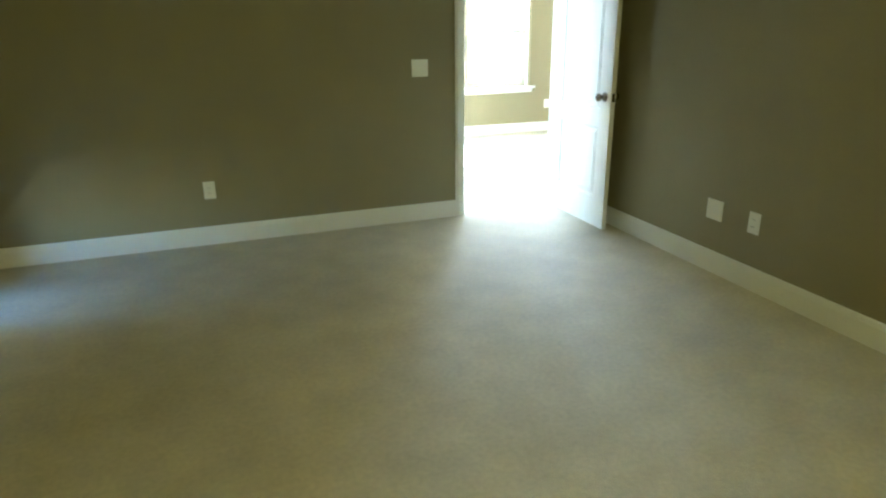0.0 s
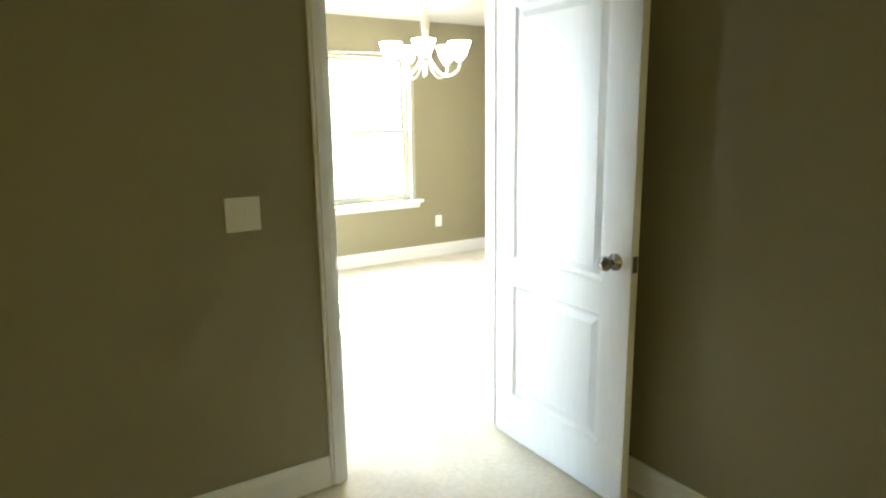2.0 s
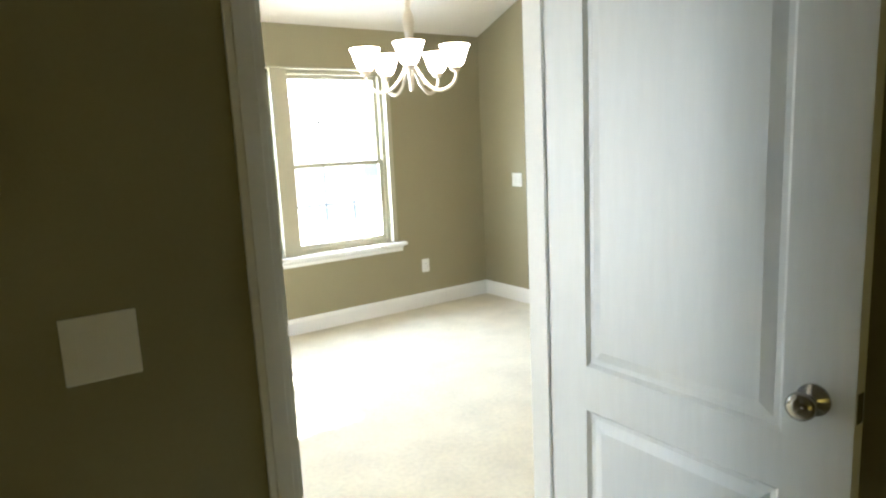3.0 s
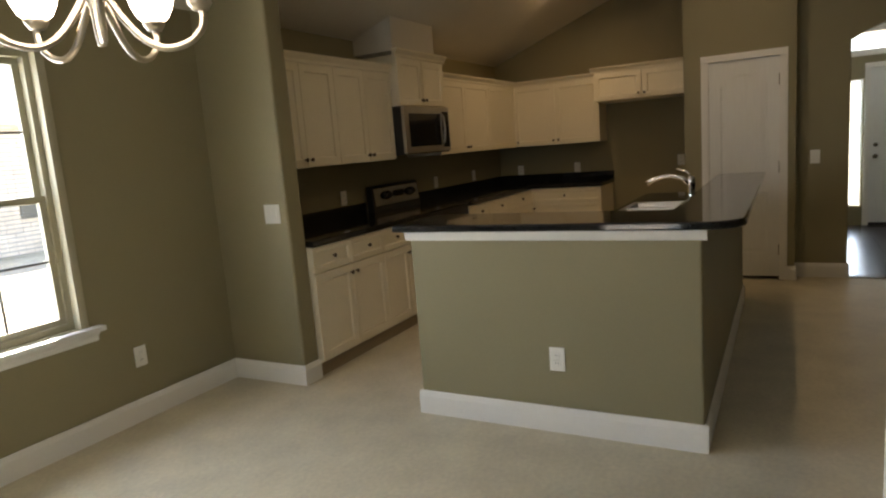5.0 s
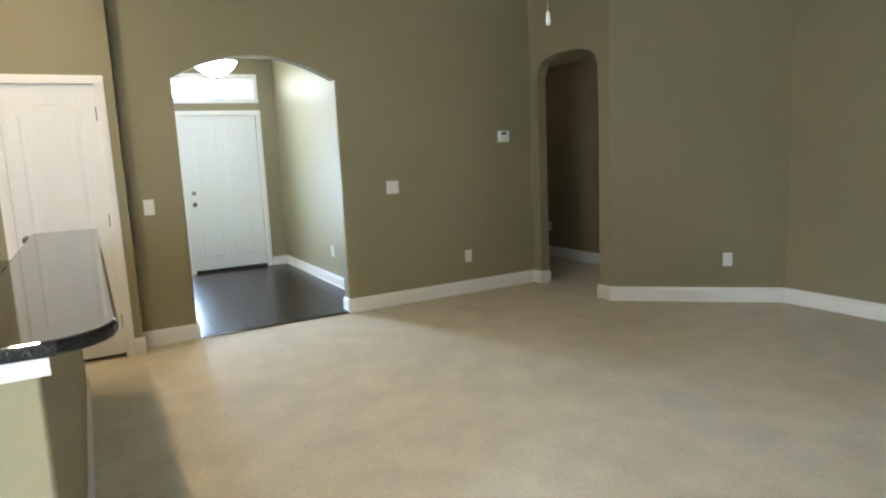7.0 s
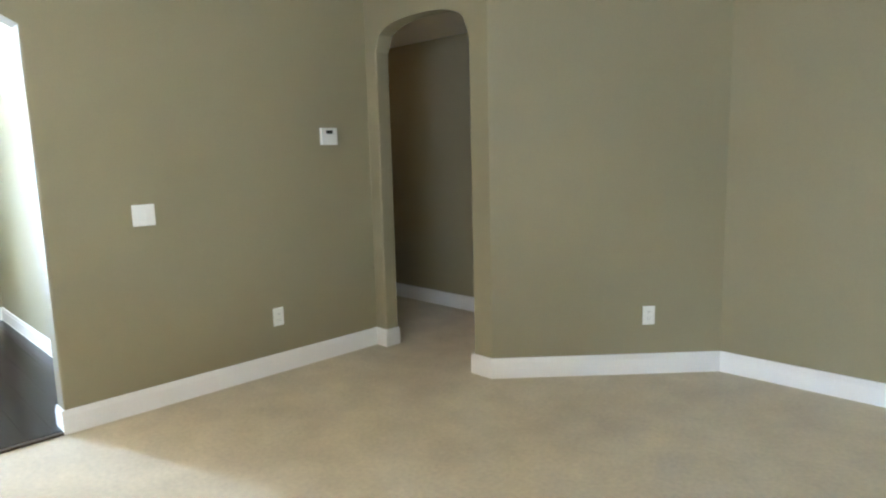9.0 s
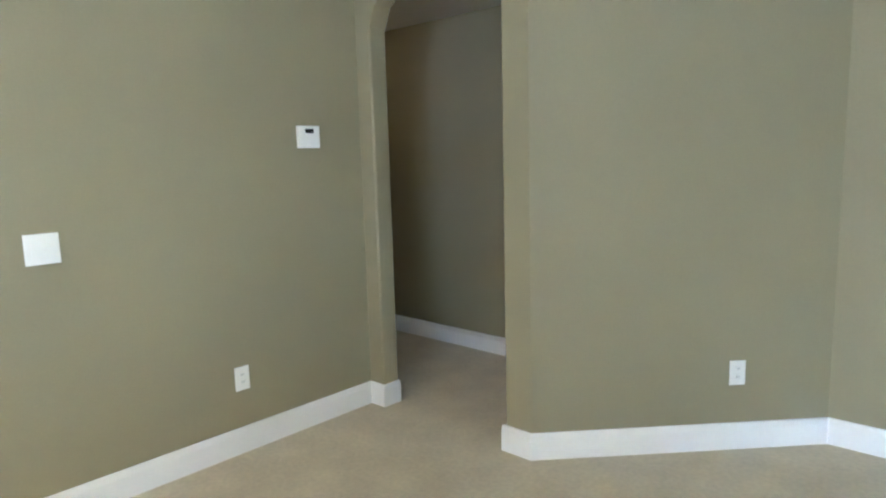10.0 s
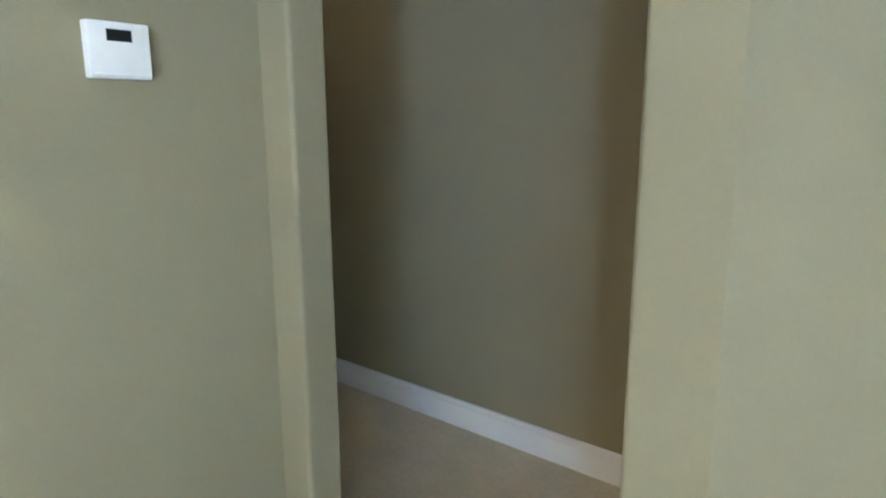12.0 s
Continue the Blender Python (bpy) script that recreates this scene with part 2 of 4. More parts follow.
def baseboard(p, q, out, lead=0.0, tail=0.0, shoe=False):
    """A baseboard along a wall from p to q, standing out to the side `out`; lead and tail lengthen it at its ends."""
    p, q, out = Vector((*p, 0)), Vector((*q, 0)), Vector((*out, 0)).normalized()
    along = (q - p).normalized()
    p, q = p - along * lead, q + along * tail
    shape = [(0.0005, 0.001), (BB_T, 0.001), (BB_T, BB_H - 0.030), (BB_T - 0.004, BB_H - 0.018), (BB_T - 0.006, BB_H - 0.006), (0.006, BB_H), (0.0005, BB_H)]
    if shoe:
        shape[1:2] = [(BB_T + 0.014, 0.001), (BB_T + 0.012, 0.012), (BB_T, 0.02)]
    bm = bmesh.new()
    ends = [[bm.verts.new(s + out * d + Vector((0, 0, h))) for d, h in shape] for s in (p, q)]
    bm.faces.new(ends[0]), bm.faces.new(ends[1])
    for i in range(len(shape)):
        j = (i + 1) % len(shape)
        bm.faces.new((ends[0][i], ends[0][j], ends[1][j], ends[1][i]))
    return structure(part("baseboard", bm, TRIM), "white painted wooden baseboard", "baseboard")


# ---- floors and ceilings ----
def carpet(name, x0, x1, y0, y1):
    bm = bmesh.new()
    box(bm, x0, x1, y0, y1, -0.12, 0.0)
    return structure(part(name, bm, CARPET), "beige cut-pile wall-to-wall carpet", "carpet")


BED_W, BED_E, BED_S = -3.3, 0.950, -5.8
NOOK_W, NORTH = -1.5, 3.568
LIV_W, FAR, SOUTH = 1.070, 7.165, -4.86
KIT_E, KIT_N = 8.36, 3.555
PAN_W, PAN_N, PAN_S = 7.0, 1.06, 0.12
STUB_X, STUB_T, STUB_Y = 3.437, 0.15, 2.95
FOY_E, FOY_N, FOY_S = 10.41, -0.12, -1.97
ARCH = (-1.645, -0.302)
HALL = (6.155, 7.05)
HALL_Y = -3.79
carpet("floor", -3.5, 8.65, -6.0, 3.8)

bm = bmesh.new()
box(bm, FAR + 0.02, FOY_E + 0.2, FOY_S - 0.1, FOY_N + 0.1, -0.10, 0.002)
structure(part("floor_foyer", bm, DARK), "black underlay below the foyer boards", "floor")

bm = bmesh.new()
box(bm, BED_W - 0.15, BED_E + 0.06, BED_S - 0.15, 0.06, 2.46, 2.6)
structure(part("ceiling_bedroom", bm, CEIL), "white flat bedroom ceiling", "ceiling")
SLOPE_Y, SLOPE_Z, TOP_Z = 3.555, 2.455, 3.06
TOP_Y = SLOPE_Y - (TOP_Z - SLOPE_Z) / 0.385
bm = bmesh.new()
prism(bm, [(SLOPE_Y + 0.2, SLOPE_Z - 0.077), (TOP_Y, TOP_Z), (-5.1, TOP_Z), (-5.1, TOP_Z + 0.15), (TOP_Y, TOP_Z + 0.15), (SLOPE_Y + 0.2, SLOPE_Z + 0.15)], NOOK_W - 0.2, 8.6, "x")
structure(part("ceiling_living", bm, CEIL), "white vaulted ceiling, sloping above the kitchen and nook", "ceiling")
bm = bmesh.new()
box(bm, FAR + 0.13, FOY_E + 0.15, FOY_S - 0.1, FOY_N + 0.1, 2.78, 2.9)
structure(part("ceiling_foyer", bm, CEIL), "white flat foyer ceiling", "ceiling")
bm = bmesh.new()
box(bm, 5.95, 8.65, -5.2, HALL_Y - 0.121, 2.46, 2.6)
structure(part("ceiling_hall", bm, CEIL), "white flat hallway ceiling", "ceiling")

# ---- walls ----
DOOR = (0.0, 0.835, 0.0, 2.05)
W1, W2 = (0.59, 1.39), (1.54, 2.34)
WIN = (0.53, 2.40, 0.645, 2.115)
wall("wall_bedroom_north", "x", BED_W - 0.12, 1.01, 0.0, 0.12, 3.3, [(DOOR[0], DOOR[1], 0, DOOR[3])])
wall("wall_bedroom_east", "y", BED_S, 0.0, BED_E, LIV_W, 3.3)
wall("wall_bedroom_west", "y", BED_S, 0.0, BED_W - 0.12, BED_W, 2.6, [(-1.12, -0.68, 0.1, 0.55)])
wall("wall_bedroom_south", "x", BED_W - 0.12, BED_E, BED_S - 0.12, BED_S, 2.6, [(-2.0, -0.6, 0.7, 2.0)])
wall("wall_nook_west", "y", 0.12, NORTH, NOOK_W - 0.12, NOOK_W, 3.3, [(1.2, 2.2, 0.1, 2.05)])
wall("wall_north", "x", NOOK_W - 0.12, KIT_E + 0.12, NORTH, NORTH + 0.15, 3.3, [WIN])
bm = bmesh.new()
box(bm, STUB_X, STUB_X + STUB_T, STUB_Y, NORTH, 0, 3.0)
round_corners(bm, [(STUB_X, STUB_Y), (STUB_X + STUB_T, STUB_Y)])
structure(part("wall_stub", bm, WALL), "olive-tan wall end between the nook and the kitchen", "wall")
wall("wall_kitchen_east", "y", PAN_N, NORTH, KIT_E, KIT_E + 0.12, 3.3)
wall("wall_pantry_side", "x", PAN_W, KIT_E, PAN_N - 0.10, PAN_N, 3.3)
PD = (0.245, 0.845)
wall("wall_pantry_front", "y", PAN_S, PAN_N - 0.10, PAN_W, PAN_W + 0.10, 3.3, [(PD[0], PD[1], 0, 2.045)])
wall("wall_pantry_return", "x", PAN_W + 0.10, KIT_E, PAN_S, PAN_S + 0.10, 3.3)
wall("wall_pantry_back", "y", PAN_S + 0.10, PAN_N - 0.10, KIT_E, KIT_E + 0.12, 3.3)
bm = bmesh.new()
for lo, hi in ((0, 2.12), (2.12, 3.3)):
    box(bm, FAR, FAR + 0.13, ARCH[1], PAN_S, lo, hi)
    box(bm, FAR, FAR + 0.13, HALL_Y, ARCH[0], lo, hi)
    if lo == 0:
        round_corners(bm, [(FAR, ARCH[0]), (FAR, ARCH[1]), (FAR + 0.13, ARCH[0]), (FAR + 0.13, ARCH[1])], 0.014)
arch_header(bm, "y", ARCH[0], ARCH[1], FAR, FAR + 0.13, 2.12, 0.19, 3.3)
structure(part("wall_far", bm, WALL), "olive-tan wall with an arched opening to the foyer", "wall")
bm = bmesh.new()
for lo, hi in ((0, 2.16), (2.16, 3.3)):
    box(bm, HALL[1], FAR + 0.13, HALL_Y - 0.12, HALL_Y, lo, hi)
    box(bm, 6.0, HALL[0], HALL_Y - 0.12, HALL_Y, lo, hi)
    if lo == 0:
        round_corners(bm, [(HALL[0], HALL_Y), (HALL[1], HALL_Y), (HALL[0], HALL_Y - 0.12), (HALL[1], HALL_Y - 0.12)], 0.014)
arch_header(bm, "x", HALL[0], HALL[1], HALL_Y - 0.12, HALL_Y, 2.16, 0.19, 3.3, power=2.6)
structure(part("wall_hall_arch", bm, WALL), "olive-tan wall with a round-topped hallway opening", "wall")
DIAG0, DIAG1 = Vector((6.0, HALL_Y)), Vector((4.985, SOUTH))
dn = Vector((-(DIAG1 - DIAG0).y, (DIAG1 - DIAG0).x)).normalized()
dn = -dn if dn.x > 0 else dn
bm = bmesh.new()
prism(bm, [tuple(DIAG0), tuple(DIAG1), tuple(DIAG1 - dn * 0.12), (6.0, HALL_Y - 0.12 - 0.05)], 0, 3.3)
structure(part("wall_diagonal", bm, WALL), "olive-tan wall set at an angle beside the hallway", "wall")
wall("wall_south", "x", LIV_W, 5.05, SOUTH - 0.12, SOUTH, 3.3)
wall("wall_hall_south", "x", 5.9, 8.6, -5.12, -5.0, 2.6)
wall("wall_hall_north", "x", FAR + 0.13, 8.6, HALL_Y - 0.12, HALL_Y, 2.6)
HALL_E = 8.48
wall("wall_hall_end", "y", -5.0, HALL_Y - 0.12, HALL_E, HALL_E + 0.12, 2.6)
wall("wall_hall_west", "y", -5.0, HALL_Y - 0.15, 5.88, 6.0, 2.6)
bm = bmesh.new()
prism(bm, [(6.60, -5.0), (6.0, -4.4), (6.0, -5.0)], 0, 2.46)
structure(part("wall_hall_return", bm, WALL), "olive-tan wall set at an angle in the hallway", "wall")
FD = (-1.695, -0.755)
SL = (-0.675, -0.385)
TR = (-1.70, -0.42)
TR_Z = (2.25, 2.535)
wall("wall_foyer_east", "y", FOY_S - 0.1, FOY_N + 0.1, FOY_E, FOY_E + 0.15, 2.9, [(FD[0], FD[1], 0, 2.05), (SL[0], SL[1], 0.27, 1.92), (TR[0], TR[1], *TR_Z)])
wall("wall_foyer_south", "x", FAR + 0.13, FOY_E, FOY_S - 0.12, FOY_S, 2.9)
wall("wall_foyer_north", "x", FAR + 0.13, FOY_E, FOY_N, FOY_N + 0.12, 2.9)

# ---- baseboards ----
baseboard((BED_W, 0), (-0.065, 0), (0, -1))
baseboard((BED_E, BED_S), (BED_E, -0.02), (-1, 0))
baseboard((BED_W, BED_S), (BED_W, 0), (1, 0))
baseboard((NOOK_W, NORTH), (STUB_X, NORTH), (0, -1))
baseboard((STUB_X, NORTH), (STUB_X, STUB_Y), (-1, 0), tail=BB_T)
baseboard((STUB_X, STUB_Y), (STUB_X + STUB_T, STUB_Y), (0, -1))
baseboard((NOOK_W, 0.12), (NOOK_W, 1.2), (1, 0))
baseboard((FAR, PAN_S), (FAR, ARCH[1]), (-1, 0), tail=BB_T)
baseboard((FAR, ARCH[1]), (FAR + 0.13, ARCH[1]), (0, -1))
baseboard((FAR, ARCH[0]), (FAR, HALL_Y), (-1, 0), lead=BB_T)
baseboard((FAR, ARCH[0]), (FAR + 0.13, ARCH[0]), (0, 1))
baseboard((PAN_W, PAN_S), (PAN_W, PD[0] - 0.06), (-1, 0), lead=BB_T)
baseboard((PAN_W, PD[1] + 0.06), (PAN_W, PAN_N), (-1, 0), tail=BB_T)
baseboard((PAN_W, PAN_N), (KIT_E, PAN_N), (0, 1))
baseboard((KIT_E, PAN_N), (KIT_E, 2.05), (-1, 0))
baseboard((FAR, HALL_Y), (HALL[1], HALL_Y), (0, 1), tail=BB_T)
baseboard((HALL[1], HALL_Y), (HALL[1], HALL_Y - 0.12), (-1, 0))
baseboard((HALL[0], HALL_Y), (6.0, HALL_Y), (0, 1), lead=BB_T, tail=0.006)
baseboard((HALL[0], HALL_Y), (HALL[0], HALL_Y - 0.12), (1, 0))
baseboard(tuple(DIAG0), tuple(DIAG1), tuple(dn), lead=0.006, tail=0.006)
baseboard((4.985, SOUTH), (LIV_W, SOUTH), (0, 1))
baseboard((6.60, -5.0), (HALL_E, -5.0), (0, 1))
baseboard((6.60, -5.0), (6.0, -4.4), (1, 1))
baseboard((HALL_E, -5.0), (HALL_E, HALL_Y - 0.12), (-1, 0))
baseboard((FAR + 0.13, FOY_S), (FOY_E, FOY_S), (0, 1), shoe=True)
baseboard((FOY_E, FOY_S), (FOY_E, FD[0] - 0.07), (-1, 0), shoe=True)
baseboard((LIV_W, SOUTH), (LIV_W, 0.12), (1, 0))


# ---- doors ----
def casing(name, axis, a0, a1, z1, face, out, width=0.062, label="white moulded door casing"):
    """Casing round an opening on one wall face: two legs and a head, with a stepped profile."""
    root = thing(name, label, "door casing", kind="structure")
    for nm, (p, q, lo, hi) in (("casing_leg", (a0 - width, a0 + 0.004, 0.0, z1)), ("casing_leg", (a1 - 0.004, a1 + width, 0.0, z1)), ("casing_head", (a0 - width, a1 + width, z1, z1 + width))):
        bm = bmesh.new()
        for depth, inset in ((0.012, 0.0), (0.018, 0.014)):
            d = sorted((face, face + out * depth))
            i = inset if nm == "casing_leg" else 0
            j = inset if nm == "casing_head" else 0
            dims = (p + i, q - i, *d, lo, hi - j) if axis == "x" else (*d, p + i, q - i, lo, hi - j)
            box(bm, *dims, bevel=0.003)
        part(nm, bm, TRIM, root)
    return root


def knob_mesh(axis_out):
    """A round door knob on its rose, standing out along local y."""
    bm = bmesh.new()
    s = axis_out
    lathe(bm, [(0.0005, 0), (0.032, 0.0), (0.032, 0.006 * s), (0.013, 0.011 * s), (0.011, 0.030 * s), (0.022, 0.038 * s), (0.028, 0.050 * s), (0.026, 0.062 * s), (0.014, 0.069 * s), (0.0005, 0.070 * s)], axis="y", sides=18)
    return bm


def panel_door(root, width, height, thick, panels, knob_at, arched=False, relief=1.0):
    """A moulded door in local x (width), y (thickness) and z; panels are (x0, x1, z0, z1)."""
    m = DOORP
    bm = bmesh.new()
    xs = sorted({0.0, width, *[v for p in panels for v in p[:2]]})
    zs = sorted({0.0, height, *[v for p in panels for v in p[2:]]})
    grid = {}

    def vert(x, y, z):
        key = (round(x, 5), round(y, 5), round(z, 5))
        if key not in grid:
            grid[key] = bm.verts.new(key)
        return grid[key]

    def quad(*pts):
        try:
            bm.faces.new([vert(*p) for p in pts])
        except ValueError:
            pass
    for y in (0.0, thick):
        for x0, x1 in zip(xs, xs[1:]):
            for z0, z1 in zip(zs, zs[1:]):
                if not any(p[0] <= x0 and p[1] >= x1 and p[2] <= z0 and p[3] >= z1 for p in panels):
                    quad((x0, y, z0), (x1, y, z0), (x1, y, z1), (x0, y, z1))
    for x0, x1 in zip(xs, xs[1:]):
        quad((x0, 0, 0), (x1, 0, 0), (x1, thick, 0), (x0, thick, 0))
        quad((x0, 0, height), (x1, 0, height), (x1, thick, height), (x0, thick, height))
    for z0, z1 in zip(zs, zs[1:]):
        for x in (0.0, width):
            quad((x, 0, z0), (x, 0, z1), (x, thick, z1), (x, thick, z0))
    slab = part("slab", bm, m, root)
    for px0, px1, pz0, pz1 in panels:
        bm = bmesh.new()
        top = [(px1, pz1), (px0, pz1)]
        for y, s in ((0.0, 1), (thick, -1)):
            rings = []
            for inset, depth in ((0.0, 0.0), (0.010, 0.010), (0.022, 0.011), (0.050, 0.003)):
                rings.append([bm.verts.new((x, y + s * depth * relief, z)) for x, z in ((px0 + inset, pz0 + inset), (px1 - inset, pz0 + inset), (px1 - inset, pz1 - inset), (px0 + inset, pz1 - inset))])
            for a, b in zip(rings, rings[1:]):
                for k in range(4):
                    bm.faces.new((a[k], a[(k + 1) % 4], b[(k + 1) % 4], b[k]))
            bm.faces.new(rings[-1])
        part("panel", bm, m, root)
        if arched and pz1 > height - 0.3:
            bm = bmesh.new()
            steps, rise = 16, 0.10
            mid, half = (px0 + px1) / 2, (px1 - px0) / 2
            for i in range(steps):
                u0, u1 = -1 + 2 * i / steps, -1 + 2 * (i + 1) / steps
                h0, h1 = [pz1 - rise + rise * (1 - u * u) for u in (u0, u1)]
                prism(bm, [(mid + half * u0, h0), (mid + half * u1, h1), (mid + half * u1, pz1), (mid + half * u0, pz1)], -0.0005, 0.012, "y")
            part("arched_rail", bm, m, root)
    if knob_at:
        kx, kz = knob_at
        for s, y in ((-1, 0.0), (1, thick)):
            k = part("knob", knob_mesh(s), NICKEL, root, "satin nickel round door knob", smooth=True)
            k.location = (kx, y, kz)
        e = 0.0 if kx < width / 2 else width
        boxed("latch_plate", (e - 0.0015, e + 0.0015, 0.006, thick - 0.006, kz - 0.03, kz + 0.03), NICKEL, root, "satin nickel latch plate")
    return slab


def hinge(root, at):
    bm = bmesh.new()
    x, y, z = at
    tube(bm, [(x, y, z - 0.045), (x, y, z + 0.045)], 0.007, 8)
    lathe(bm, [(0.0005, 0.045), (0.008, 0.047), (0.004, 0.056), (0.0005, 0.057)], (x, y, z), 8)
    return part("hinge", bm, NICKEL, root, "satin nickel butt hinge")


# bedroom door, standing open against the room's side wall
leaf = thing("door_bedroom", "white two-panel door with a nickel knob, standing open", "door", kind="structure", at=pose(0.791, -0.006, 0.012, 0, 0, -90.3))
panel_door(leaf, 0.782, 2.03, 0.035, [(0.122, 0.648, 0.215, 0.735), (0.122, 0.648, 0.86, 1.91)], (0.709, 0.95))
for hz in (0.25, 1.05, 1.80):
    hinge(leaf, (-0.004, 0.043, hz))
casing("door_casing_bedroom", "x", DOOR[0], DOOR[1], 2.04, 0.0, -1)
casing("door_casing_nook", "x", DOOR[0], DOOR[1], 2.04, 0.12, 1)
jamb = thing("door_jamb", "white painted door lining with a stop", "door frame", kind="structure")
boxed("side_lining", (-0.001, 0.014, -0.002, 0.122, 0.0, 2.04), TRIM, jamb)
boxed("side_lining", (DOOR[1] - 0.014, DOOR[1] + 0.001, -0.002, 0.122, 0.0, 2.04), TRIM, jamb)
boxed("head_lining", (0.014, DOOR[1] - 0.014, -0.002, 0.122, 2.026, 2.045), TRIM, jamb)
boxed("stop", (DOOR[1] - 0.024, DOOR[1] - 0.014, 0.040, 0.075, 0.0, 2.026), TRIM, jamb, bevel=0.002)
boxed("stop", (0.014, 0.024, 0.040, 0.075, 0.0, 2.026), TRIM, jamb, bevel=0.002)

# pantry door
pd = thing("door_pantry", "white two-panel arch-top pantry door, closed", "door", kind="structure", at=pose(PAN_W + 0.008, PD[1] - 0.004, 0.03, 0, 0, -90))
panel_door(pd, PD[1] - PD[0] - 0.008, 2.012, 0.035, [(0.10, 0.492, 0.22, 0.80), (0.10, 0.492, 0.95, 1.88)], (0.06, 0.93), arched=True, relief=0.5)
for hz in (0.25, 1.02, 1.80):
    hinge(pd, (0.592, -0.004, hz))
casing("door_casing_pantry", "y", PD[0], PD[1], 2.045, PAN_W, -1)
# Black sheet behind the door stands in for the shade inside the pantry.
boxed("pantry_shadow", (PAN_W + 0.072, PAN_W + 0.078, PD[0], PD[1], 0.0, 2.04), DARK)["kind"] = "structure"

# front door
fd = thing("door_front", "white six-panel front door, closed, with deadbolt and knob", "door", kind="structure", at=pose(FOY_E + 0.02, FD[1] - 0.006, 0.02, 0, 0, -90))
six = []
for x0, x1 in ((0.13, 0.41), (0.52, 0.80)):
    six += [(x0, x1, 0.20, 0.72), (x0, x1, 0.87, 1.50), (x0, x1, 1.63, 1.88)]
panel_door(fd, 0.928, 2.029, 0.045, six, None, relief=0.35)
boxed("sweep", (0.004, 0.924, -0.012, 0.0, 0.0, 0.034), DARK, fd, "black rubber door sweep", bevel=0.003)
for kz, r in ((0.90, 0.030), (1.05, 0.027)):
    bm = bmesh.new()
    lathe(bm, [(0.0005, 0), (r, 0), (r, -0.008), (r * 0.55, -0.016), (r * 0.75, -0.05), (r * 0.5, -0.06), (0.0005, -0.06)] if kz < 1 else [(0.0005, 0), (r, 0), (r, -0.012), (r * 0.7, -0.02), (0.0005, -0.02)], axis="y", sides=16)
    k = part("knob" if kz < 1 else "deadbolt", bm, NICKEL, fd, "dark satin nickel lock", smooth=True)
    k.location = (0.065, 0, kz)
casing("door_casing_front", "y", FD[0], FD[1], 2.05, FOY_E, -1)
boxed("threshold", (FOY_E - 0.03, FOY_E + 0.13, FD[0], FD[1], 0.004, 0.02), BRONZE)["kind"] = "structure"
structure(bpy.data.objects["threshold"], "dark bronze door threshold", "threshold")


# ---- windows ----
def window(name, axis, a0, a1, z0, z1, d, out, cols, rows, split=None, label="white vinyl window", f=0.035, s=0.034, paint=VINYL, grille=VINYL):
    """A framed window: outer frame, sashes with muntins and glass. d: the frame's inner face, out: side to the outdoors."""
    root = thing(name, label, "window", kind="structure")

    def bar(nm, p, q, lo, hi, e0, e1, parent=root, mat=paint):
        e = sorted((d + out * e0, d + out * e1))
        dims = (p, q, *e, lo, hi) if axis == "x" else (*e, p, q, lo, hi)
        return boxed(nm, dims, mat, parent, bevel=0.003 if nm != "pane" else 0)
    bar("frame_side", a0, a0 + f, z0, z1, 0.0, 0.09), bar("frame_side", a1 - f, a1, z0, z1, 0.0, 0.09)
    bar("frame_head", a0 + f, a1 - f, z1 - f, z1, 0.0, 0.09), bar("frame_foot", a0 + f, a1 - f, z0, z0 + f, 0.0, 0.09)
    sashes = [(z0 + f, z1 - f, 0.02)] if split is None else [(z0 + f, split + 0.02, 0.012), (split - 0.02, z1 - f, 0.045)]
    for lo, hi, e in sashes:
        sash = bar("sash", a0 + f, a1 - f, lo, lo + s, e, e + 0.03)
        bar("top_rail", a0 + f, a1 - f, hi - s, hi, e, e + 0.03, sash)
        bar("stile", a0 + f, a0 + f + s, lo + s, hi - s, e, e + 0.03, sash)
        bar("stile", a1 - f - s, a1 - f, lo + s, hi - s, e, e + 0.03, sash)
        p0, p1, q0, q1 = a0 + f + s, a1 - f - s, lo + s, hi - s
        g = bar("pane", p0, p1, q0, q1, e + 0.013, e + 0.017, sash, GLASS)
        g.visible_shadow = False
        for c in range(1, cols):
            x = p0 + (p1 - p0) * c / cols
            bar("muntin", x - 0.007, x + 0.007, q0, q1, e + 0.006, e + 0.012, sash, grille)
        for r in range(1, rows):
            z = q0 + (q1 - q0) * r / rows
            bar("muntin", p0, p1, z - 0.007, z + 0.007, e + 0.004, e + 0.010, sash, grille)
    return root


WG = 0.045
window("window_nook_left", "x", W1[0] - 0.06, W1[1] + 0.06, 0.645, 2.115, NORTH + WG, 1, 3, 2, 1.355, "double-hung window, frame and grille lines darkened as backlit", paint=BACKLIT, grille=GRILLE)
window("window_nook_right", "x", W2[0] - 0.06, W2[1] + 0.06, 0.645, 2.115, NORTH + WG, 1, 3, 2, 1.355, "double-hung window, frame and grille lines darkened as backlit", paint=BACKLIT, grille=GRILLE)
trim = thing("window_trim_nook", "window casing and mullion coloured for backlit shade", "window trim", kind="structure")
boxed("mullion", (W1[1] + 0.005, W2[0] - 0.005, NORTH + 0.01, NORTH + WG - 0.001, 0.645, 2.115), BACKLIT, trim, bevel=0.003)
boxed("side_casing", (2.395, 2.44, NORTH - 0.014, NORTH + WG, 0.64, 2.115), BACKLIT, trim, bevel=0.003)
boxed("side_casing", (0.49, 0.535, NORTH - 0.014, NORTH + WG, 0.64, 2.115), BACKLIT, trim, bevel=0.003)
